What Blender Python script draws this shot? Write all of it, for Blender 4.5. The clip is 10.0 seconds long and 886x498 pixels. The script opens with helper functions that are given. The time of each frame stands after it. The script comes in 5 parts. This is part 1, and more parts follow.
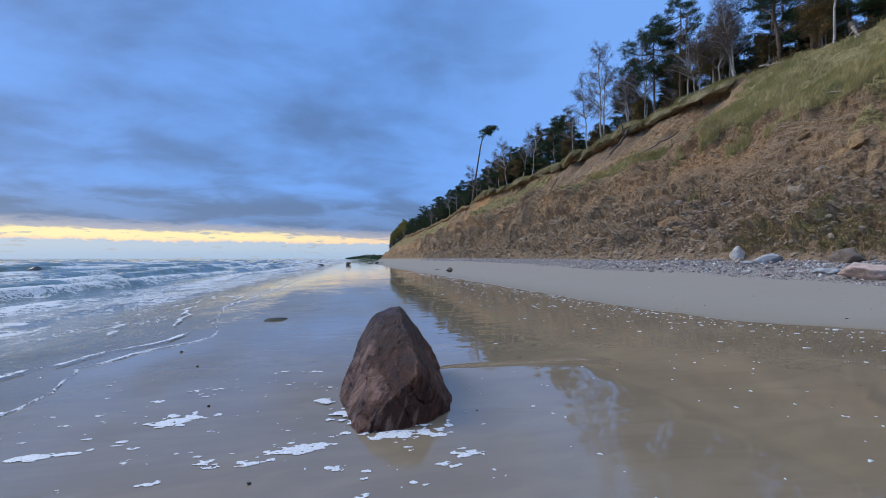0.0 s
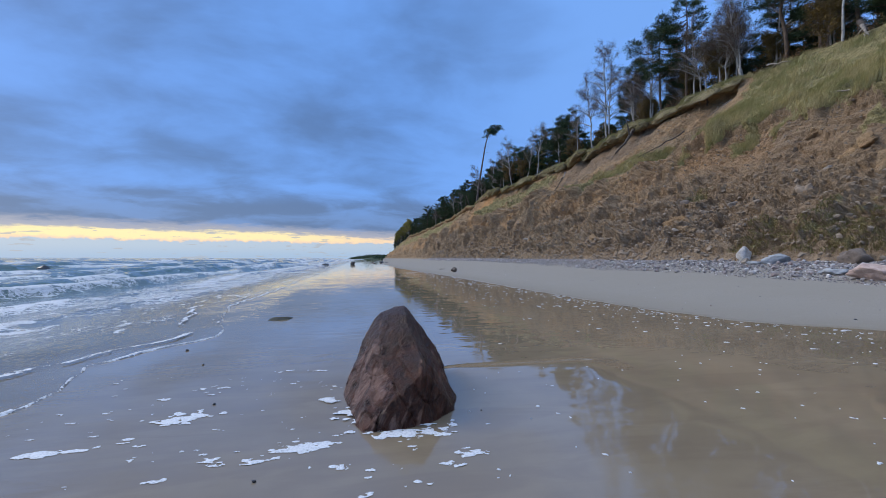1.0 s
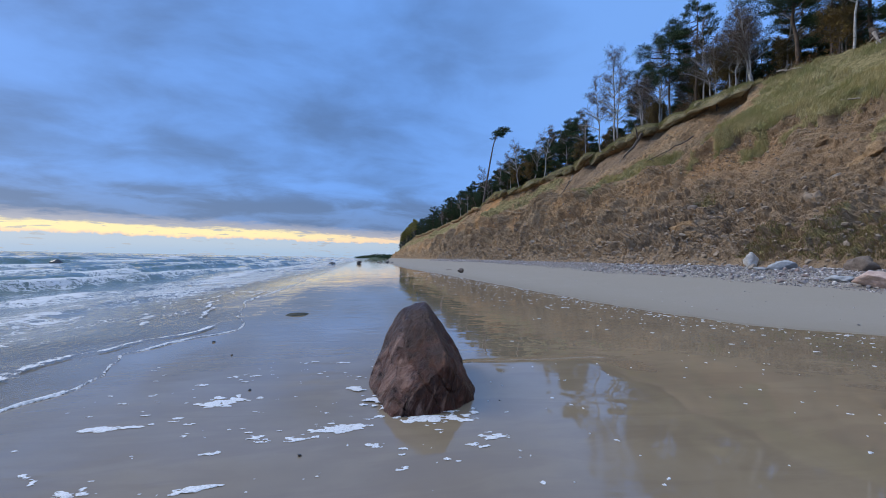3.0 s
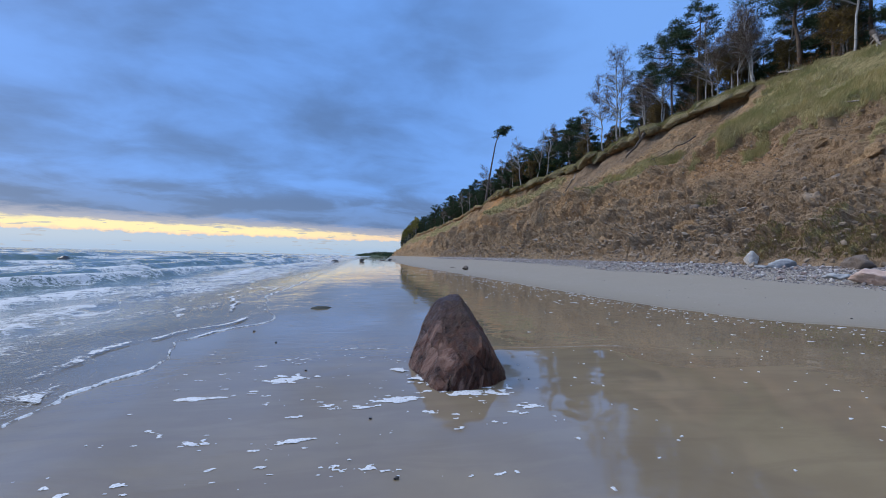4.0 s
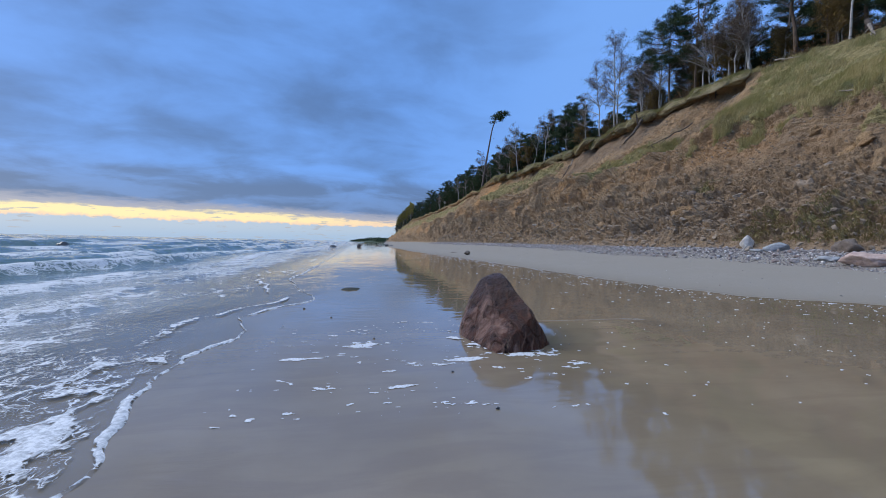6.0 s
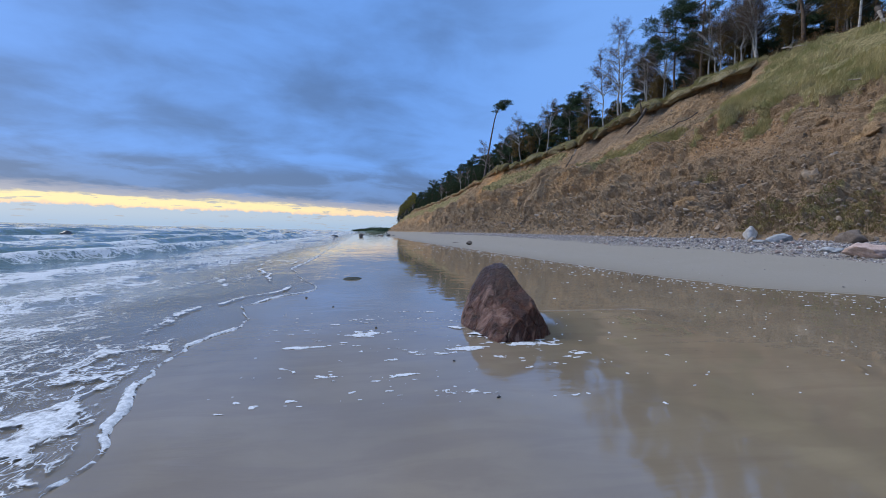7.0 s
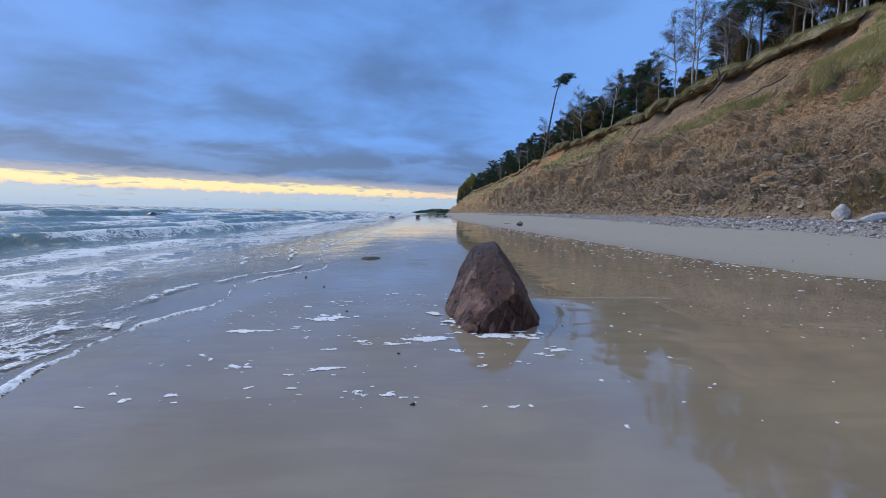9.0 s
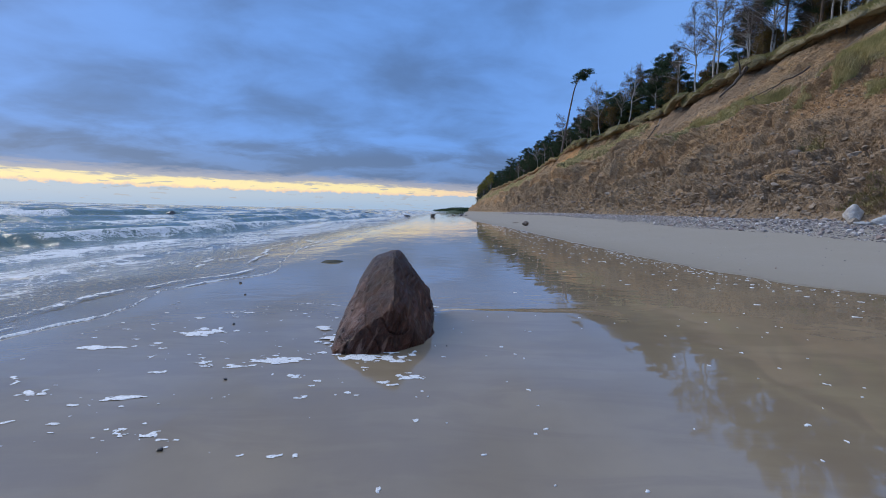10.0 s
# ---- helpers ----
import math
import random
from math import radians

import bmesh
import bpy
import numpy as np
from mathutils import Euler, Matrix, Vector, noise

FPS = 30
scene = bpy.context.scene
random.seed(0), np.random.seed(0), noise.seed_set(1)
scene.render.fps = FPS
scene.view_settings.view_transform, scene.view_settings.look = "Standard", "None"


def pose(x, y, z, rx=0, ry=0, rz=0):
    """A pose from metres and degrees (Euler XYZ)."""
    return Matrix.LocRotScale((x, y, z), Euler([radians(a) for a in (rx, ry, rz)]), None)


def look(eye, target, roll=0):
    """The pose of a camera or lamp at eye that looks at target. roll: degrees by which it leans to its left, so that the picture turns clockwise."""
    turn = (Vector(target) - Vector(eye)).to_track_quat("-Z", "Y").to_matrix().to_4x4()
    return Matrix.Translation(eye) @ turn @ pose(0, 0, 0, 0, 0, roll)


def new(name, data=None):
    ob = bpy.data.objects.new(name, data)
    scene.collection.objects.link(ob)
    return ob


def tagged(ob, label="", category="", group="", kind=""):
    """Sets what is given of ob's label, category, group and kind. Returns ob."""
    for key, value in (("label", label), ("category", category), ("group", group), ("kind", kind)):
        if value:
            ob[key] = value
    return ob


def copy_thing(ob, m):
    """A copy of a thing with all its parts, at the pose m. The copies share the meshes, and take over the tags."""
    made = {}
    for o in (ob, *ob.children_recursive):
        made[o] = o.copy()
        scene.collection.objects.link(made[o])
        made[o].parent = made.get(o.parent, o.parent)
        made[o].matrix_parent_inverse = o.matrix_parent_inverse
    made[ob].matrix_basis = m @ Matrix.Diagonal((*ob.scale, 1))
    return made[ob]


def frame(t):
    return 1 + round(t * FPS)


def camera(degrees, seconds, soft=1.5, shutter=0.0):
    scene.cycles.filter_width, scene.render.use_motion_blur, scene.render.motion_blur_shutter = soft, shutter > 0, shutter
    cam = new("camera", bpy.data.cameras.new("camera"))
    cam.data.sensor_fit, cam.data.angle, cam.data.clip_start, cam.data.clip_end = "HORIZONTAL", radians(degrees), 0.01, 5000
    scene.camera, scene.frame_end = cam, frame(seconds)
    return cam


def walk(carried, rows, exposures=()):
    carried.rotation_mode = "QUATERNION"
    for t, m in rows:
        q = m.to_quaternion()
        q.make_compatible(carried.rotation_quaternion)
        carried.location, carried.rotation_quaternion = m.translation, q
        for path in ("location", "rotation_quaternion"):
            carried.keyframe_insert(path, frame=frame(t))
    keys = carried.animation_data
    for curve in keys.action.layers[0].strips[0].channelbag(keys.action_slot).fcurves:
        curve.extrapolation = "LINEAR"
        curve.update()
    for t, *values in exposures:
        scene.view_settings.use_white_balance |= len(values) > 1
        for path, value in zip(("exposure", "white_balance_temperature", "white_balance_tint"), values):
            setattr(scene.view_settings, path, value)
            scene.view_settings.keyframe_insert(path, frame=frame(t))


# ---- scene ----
cam = camera(92.1, 10.0, 0.6)
PATH = [
    (0, (0.201, 0.128, 1.644), (0.551, 2.096, 1.688), -0.0),
    (0.5, (0.199, 0.128, 1.64), (0.537, 2.098, 1.685), 0.1),
    (1, (0.2, 0.133, 1.64), (0.53, 2.105, 1.683), 0.1),
    (1.5, (0.204, 0.133, 1.64), (0.528, 2.106, 1.684), 0.1),
    (2, (0.196, 0.121, 1.642), (0.51, 2.096, 1.685), 0.1),
    (2.5, (0.118, 0.04, 1.638), (0.428, 2.015, 1.684), 0.7),
    (4, (-0.624, -0.743, 1.581), (-0.32, 1.233, 1.618), 1.3),
    (4.5, (-0.932, -0.993, 1.575), (-0.628, 0.984, 1.598), 1.2),
    (5, (-1.171, -1.206, 1.572), (-0.86, 0.769, 1.588), 1.3),
    (5.5, (-1.468, -1.351, 1.539), (-1.149, 0.623, 1.537), 1.4),
    (6, (-1.64, -1.448, 1.52), (-1.305, 0.524, 1.49), 1.2),
    (7.5, (-1.634, -1.432, 1.507), (-1.327, 0.542, 1.42), 1.5),
    (8, (-1.378, -1.349, 1.479), (-1.233, 0.643, 1.382), 1.2),
    (8.5, (-0.95, -1.176, 1.465), (-0.886, 0.818, 1.315), 1.6),
    (9, (-0.317, -0.759, 1.432), (-0.271, 1.234, 1.263), 1.3),
    (9.5, (0.564, -0.458, 1.488), (0.582, 1.534, 1.312), 0.6),
    (10, (1.435, -0.243, 1.581), (1.38, 1.748, 1.402), 1.3),
]
walk(cam, [(t, look(e, g, r)) for t, e, g, r in PATH], [(0.0, -0.04), (8.5, -0.04), (10.0, -0.14)])


# ---- node helpers ----
class Nodes:
    """Short hand for building a node tree."""

    def __init__(self, tree):
        self.tree = tree

    def add(self, kind, inputs=()):
        n = self.tree.nodes.new(kind)
        for k, v in dict(inputs).items():
            if isinstance(v, bpy.types.NodeSocket):
                self.tree.links.new(v, n.inputs[k])
            else:
                n.inputs[k].default_value = v
        return n

    def math(self, op, a, b=0.0, clamp=False):
        n = self.add("ShaderNodeMath", {0: a, 1: b})
        n.operation, n.use_clamp = op, clamp
        return n.outputs[0]

    def step(self, v, lo, hi, a=0.0, b=1.0):
        n = self.add("ShaderNodeMapRange", {0: v, 1: lo, 2: hi, 3: a, 4: b})
        n.interpolation_type = "SMOOTHSTEP"
        return n.outputs[0]

    def mix(self, f, a, b, blend="MIX"):
        a = (*a, 1) if isinstance(a, tuple) and len(a) == 3 else a
        b = (*b, 1) if isinstance(b, tuple) and len(b) == 3 else b
        n = self.tree.nodes.new("ShaderNodeMix")
        n.data_type, n.blend_type = "RGBA", blend
        for k, v in ((0, f), (6, a), (7, b)):
            if isinstance(v, bpy.types.NodeSocket):
                self.tree.links.new(v, n.inputs[k])
            else:
                n.inputs[k].default_value = v
        return n.outputs[2]

    def noise(self, vec, scale, detail=4.0, rough=0.55, distortion=0.0):
        return self.add("ShaderNodeTexNoise", {"Vector": vec, "Scale": scale, "Detail": detail, "Roughness": rough,
                                               "Distortion": distortion}).outputs[0]

    def stretch(self, vec, x, y, z):
        n = self.add("ShaderNodeVectorMath", {0: vec, 1: (x, y, z)})
        n.operation = "MULTIPLY"
        return n.outputs[0]

    def shift(self, vec, x, y, z):
        n = self.add("ShaderNodeVectorMath", {0: vec, 1: (x, y, z)})
        n.operation = "ADD"
        return n.outputs[0]

    def attr(self, name):
        n = self.add("ShaderNodeAttribute")
        n.attribute_name = name
        return n.outputs["Fac"]

    def position(self):
        return self.add("ShaderNodeNewGeometry").outputs["Position"]

    def object_place(self):
        return self.add("ShaderNodeTexCoord").outputs["Object"]

    def bump(self, height, strength, distance, normal=None):
        ins = {"Height": height, "Strength": strength, "Distance": distance}
        if normal is not None:
            ins["Normal"] = normal
        return self.add("ShaderNodeBump", ins).outputs[0]


def material(name):
    m = bpy.data.materials.new(name)
    m.use_nodes = True
    n = Nodes(m.node_tree)
    return m, n, m.node_tree.nodes["Principled BSDF"]


def plug(n, bsdf, **inputs):
    names = dict(color="Base Color", rough="Roughness", normal="Normal", alpha="Alpha", ior="IOR", coat="Coat Weight",
                 coat_rough="Coat Roughness", sub="Subsurface Weight", spec="Specular IOR Level", coat_normal="Coat Normal")
    for k, v in inputs.items():
        s = bsdf.inputs[names[k]]
        if isinstance(v, bpy.types.NodeSocket):
            n.tree.links.new(v, s)
        else:
            s.default_value = (*v, 1) if isinstance(v, tuple) else v


# ---- sky, sun ----
SUN_ELEVATION, SUN_TURN = 38.0, -62.0    # degrees; the turn counts from the shore's run towards the land


def build_sky():
    world = bpy.data.worlds.new("sky")
    scene.world = world
    world.use_nodes = True
    n = Nodes(world.node_tree)
    back = world.node_tree.nodes["Background"]
    way = n.add("ShaderNodeTexCoord").outputs["Generated"]
    sep = n.add("ShaderNodeSeparateXYZ", {0: way})
    x, y, z = sep.outputs
    # the cloud layer is a flat deck, so its rolls crowd together towards the horizon
    lift = n.math("ADD", n.math("MAXIMUM", z, 0.0), 0.20)
    deck = n.add("ShaderNodeCombineXYZ", {0: n.math("MULTIPLY", n.math("DIVIDE", x, lift), 0.85), 1: n.math("DIVIDE", y, lift), 2: 0.0}).outputs[0]
    deck = n.shift(deck, 3.1, 0.35, 0.7)
    big = n.noise(deck, 0.85, 3.0, 0.5, 0.35)
    small = n.noise(n.shift(deck, 7.7, 2.0, 1.0), 2.3, 5.0, 0.55, 0.3)
    wisp = n.noise(n.shift(deck, 1.7, 9.0, 2.0), 6.5, 4.0, 0.5, 0.2)
    shade = n.math("ADD", n.math("MULTIPLY", big, 0.50), n.math("MULTIPLY", small, 0.42))
    shade = n.math("ADD", shade, n.math("MULTIPLY", wisp, 0.08))
    shade = n.math("ADD", shade, n.step(x, -0.15, 0.45, 0.0, 0.17))
    shade = n.step(shade, 0.34, 0.60)
    clouds = n.mix(shade, (0.088, 0.190, 0.440), (0.146, 0.352, 0.870))
    # thinner cloud towards the land
    clouds = n.mix(n.step(x, 0.0, 0.5, 0.0, 0.65), clouds, n.mix(shade, (0.150, 0.300, 0.660), (0.205, 0.425, 0.930)))
    # the low bank of cloud over the horizon is greyer and darker
    low = n.step(n.math("ADD", z, n.math("MULTIPLY", n.math("SUBTRACT", small, 0.5), 0.10)), 0.09, 0.17, 0.0, 1.0)
    clouds = n.mix(low, n.mix(n.step(small, 0.4, 0.62), (0.088, 0.166, 0.362), (0.126, 0.248, 0.55)), clouds)
    # overhead the cloud is thin and bright
    high = n.step(z, 0.5, 1.0)
    clouds = n.mix(high, clouds, n.mix(shade, (0.58, 0.70, 0.99), (0.94, 1.10, 1.42)))
    # strip of clear evening light under the bank
    streak = n.add("ShaderNodeCombineXYZ", {0: n.math("MULTIPLY", x, 8.0), 1: n.math("MULTIPLY", y, 8.0), 2: n.math("MULTIPLY", z, 55.0)}).outputs[0]
    ragged = n.noise(streak, 2.2, 6.0, 0.6)
    fine = n.noise(streak, 6.0, 5.0, 0.6)
    e = n.math("ADD", z, n.math("MULTIPLY", n.math("SUBTRACT", ragged, 0.5), 0.026))
    e = n.math("ADD", e, n.math("MULTIPLY", n.math("SUBTRACT", fine, 0.5), 0.013))
    # towards the land the strip sinks and turns rosy
    side = n.step(x, -0.25, 0.10)
    glow = n.mix(side, (1.02, 0.86, 0.46), (0.95, 0.70, 0.48))
    haze = n.mix(n.step(z, 0.0, 0.03), (0.36, 0.52, 0.74), (0.44, 0.56, 0.72))
    mauve = n.mix(ragged, (0.24, 0.28, 0.42), (0.46, 0.46, 0.55))
    top = n.math("SUBTRACT", 0.053, n.math("MULTIPLY", side, 0.010))
    edge = n.math("SUBTRACT", e, top)
    # heads of far cloud stand along the lower edge, and shreds of it float in the light
    heads = n.noise(n.add("ShaderNodeCombineXYZ", {0: n.math("MULTIPLY", x, 30.0), 1: n.math("MULTIPLY", y, 30.0), 2: n.math("MULTIPLY", z, 45.0)}).outputs[0], 1.6, 5.0, 0.6)
    foot = n.math("ADD", z, n.math("MULTIPLY", n.math("SUBTRACT", heads, 0.5), 0.020))
    strip = n.mix(n.step(foot, 0.0325, 0.0355), haze, n.mix(n.step(foot, 0.034, 0.042), (0.90, 0.66, 0.50), glow))
    shred = n.noise(n.shift(streak, 3.0, 1.0, 0.5), 3.1, 4.0, 0.55)
    strip = n.mix(n.step(shred, 0.60, 0.66, 0.0, 0.75), strip, (0.40, 0.43, 0.50))
    strip = n.mix(n.step(edge, -0.004, 0.006), strip, mauve)
    bank = n.mix(n.step(edge, 0.006, 0.024), strip, clouds)
    ocean = n.step(n.math("SUBTRACT", n.math("MULTIPLY", x, -0.9), n.math("MULTIPLY", y, -0.45)), -0.35, 0.1)
    bank = n.mix(ocean, clouds, bank)
    sky = n.add("ShaderNodeTexSky")
    sky.sky_type, sky.sun_disc = "NISHITA", False
    sky.sun_elevation, sky.sun_rotation = radians(SUN_ELEVATION), radians(SUN_TURN)
    sky = sky.outputs[0]
    thin = n.mix(0.012, bank, sky)
    # below the horizon the world is only seen past the sea's end
    world.node_tree.links.new(thin, back.inputs[0])
    back.inputs[1].default_value = 1.0


build_sky()
sun = new("sun", bpy.data.lights.new("sun", "SUN"))
sun.data.energy, sun.data.angle, sun.data.color = 2.0, radians(30), (1.0, 0.92, 0.82)
a, b = radians(SUN_ELEVATION), radians(SUN_TURN)
sun.matrix_world = look((math.sin(b) * math.cos(a), math.cos(b) * math.cos(a), math.sin(a)), (0, 0, 0))


# ---- materials ----
def make_sand():
    m, n, b = material("sand")
    p = n.position()
    grain = n.noise(p, 260.0, 3.0)
    blotch = n.noise(p, 0.7, 5.0)
    film = n.noise(n.stretch(p, 1.0, 0.45, 1.0), 0.55, 4.0, 0.5, 0.6)
    ragged = n.math("MULTIPLY", n.math("SUBTRACT", n.noise(p, 0.9, 4.0), 0.5), 0.5)
    wet = n.step(n.math("ADD", n.attr("dry"), ragged), -0.28, 0.22, 1.0, 0.0)
    damp = n.step(n.math("ADD", n.attr("dry"), ragged), 0.1, 2.6, 1.0, 0.0)
    dry = n.mix(n.step(grain, 0.3, 0.7), (0.205, 0.186, 0.156), (0.285, 0.262, 0.220))
    dry = n.mix(n.step(blotch, 0.35, 0.7), dry, (0.240, 0.220, 0.182))
    dry = n.mix(n.math("MULTIPLY", damp, 0.6), dry, (0.205, 0.182, 0.142))
    soaked = n.mix(n.step(blotch, 0.3, 0.7), (0.200, 0.162, 0.110), (0.246, 0.200, 0.136))
    streak = n.noise(n.stretch(p, 0.45, 1.7, 1.0), 1.5, 5.0, 0.6, 0.8)
    soaked = n.mix(n.step(streak, 0.42, 0.62, 0.0, 0.45), soaked, (0.175, 0.138, 0.100))
    soaked = n.mix(n.step(grain, 0.35, 0.8, 0.0, 0.25), soaked, (0.20, 0.155, 0.11))
    color = n.mix(wet, dry, soaked)
    rough = n.step(film, 0.42, 0.66, 0.006, 0.024)
    rough = n.mix(wet, (0.85, 0.85, 0.85), rough)
    # slow swell of the film of water, finer ripples, sand grain where dry
    swell = n.noise(n.stretch(p, 0.9, 1.1, 1.0), 1.1, 1.0, 0.5, 1.2)
    wave = n.noise(n.stretch(p, 0.7, 1.6, 1.0), 2.2, 1.5, 0.5, 0.7)
    ripple = n.noise(n.stretch(p, 0.4, 2.4, 1.0), 12.0, 3.0, 0.5, 0.5)
    calm = n.math("MULTIPLY", n.step(film, 0.42, 0.62, 0.3, 1.0), n.step(n.attr("dry"), -13.0, -7.0, 2.2, 0.9))
    h = n.math("ADD", n.math("MULTIPLY", swell, 0.009), n.math("MULTIPLY", n.math("MULTIPLY", wave, calm), n.step(n.add("ShaderNodeSeparateXYZ", {0: p}).outputs[1], 6.0, 14.0, 0.0036, 0.0075)))
    h = n.math("ADD", h, n.math("MULTIPLY", n.math("MULTIPLY", ripple, n.math("MULTIPLY", calm, n.step(n.attr("dry"), -10.0, -6.5, 0.8, 0.06))), 0.0013))
    dents = n.math("ADD", n.math("MULTIPLY", n.noise(p, 3.0, 4.0), 0.02), n.math("MULTIPLY", grain, 0.0015))
    h = n.mix(wet, dents, h)
    plug(n, b, color=color, rough=rough, normal=n.bump(h, 0.55, 1.0), ior=1.62)
    return m


def make_water():
    m, n, b = material("sea_water")
    p = n.position()
    d = n.attr("seaward")
    foam = n.attr("foam")
    q = n.stretch(p, 1.0, 0.75, 0.0)
    # a net of froth: warped cells, the strands wide where there is much foam
    drift = n.add("ShaderNodeTexNoise", {"Vector": q, "Scale": 1.7, "Detail": 4.0, "Roughness": 0.6}).outputs[1]
    pull = n.add("ShaderNodeVectorMath", {0: drift, 1: (1.1, 1.1, 0.0)})
    pull.operation = "MULTIPLY"
    warped = n.add("ShaderNodeVectorMath", {0: q, 1: pull.outputs[0]})
    warped.operation = "ADD"
    nets = []
    for scale, gain in ((1.5, 1.0), (3.8, 0.8), (9.0, 0.6)):
        cells = n.add("ShaderNodeTexVoronoi", {"Vector": warped.outputs[0], "Scale": scale})
        cells.feature = "DISTANCE_TO_EDGE"
        patch = n.step(n.math("ADD", n.noise(n.shift(q, scale * 3.0, 1.0, 0.0), 0.9 * scale ** 0.5, 5.0, 0.6), n.math("MULTIPLY", n.math("SUBTRACT", foam, 0.30), 0.9)), 0.46, 0.62)
        wide = n.math("MULTIPLY", n.math("MULTIPLY", n.math("ADD", foam, 0.06), gain * 0.17), patch)
        nets.append(n.math("SUBTRACT", wide, cells.outputs[0]))
    strand = n.math("MAXIMUM", nets[0], n.math("MAXIMUM", nets[1], nets[2]))
    bits = n.noise(q, 9.0, 6.0, 0.65)
    strand = n.math("ADD", strand, n.math("MULTIPLY", n.math("SUBTRACT", bits, 0.56), 0.13))
    strand = n.math("ADD", strand, n.step(foam, 0.60, 1.0, 0.0, 0.28))
    mask = n.math("MULTIPLY", n.step(strand, -0.015, 0.055), n.step(foam, 0.05, 0.2))
    deep = n.step(d, 1.0, 16.0)
    body = n.mix(deep, (0.215, 0.220, 0.205), (0.082, 0.138, 0.128))
    body = n.mix(n.step(n.noise(p, 0.15, 4.0), 0.4, 0.7), body, n.mix(deep, (0.165, 0.168, 0.150), (0.11, 0.165, 0.152)))
    froth = n.mix(n.step(n.noise(p, 22.0, 5.0, 0.7), 0.36, 0.62), (0.40, 0.44, 0.48), (0.74, 0.78, 0.82))
    color = n.mix(n.math("MULTIPLY", mask, 0.92), body, froth)
    rough = n.mix(mask, (0.06, 0.06, 0.06), (0.75, 0.75, 0.75))
    alpha = n.math("MAXIMUM", n.step(d, 0.05, 4.5, 0.12, 1.0), mask)
    chop = n.math("ADD", n.math("MULTIPLY", n.noise(n.stretch(p, 1.0, 0.6, 1.0), 1.6, 5.0, 0.6), n.step(d, 0.0, 12.0, 0.035, 0.20)),
                  n.math("MULTIPLY", n.noise(n.stretch(p, 1.0, 0.6, 1.0), 9.0, 4.0, 0.6), n.step(d, 0.0, 6.0, 0.007, 0.016)))
    chop = n.math("ADD", chop, n.math("MULTIPLY", n.noise(n.stretch(p, 1.0, 0.35, 1.0), 0.35, 5.0, 0.6), n.step(d, 14.0, 60.0, 0.0, 1.3)))
    chop = n.math("ADD", chop, n.math("MULTIPLY", mask, n.math("MULTIPLY", n.noise(p, 14.0, 4.0), 0.014)))
    plug(n, b, color=color, rough=rough, alpha=alpha, ior=1.33, normal=n.bump(chop, 0.8, 1.0))
    return m


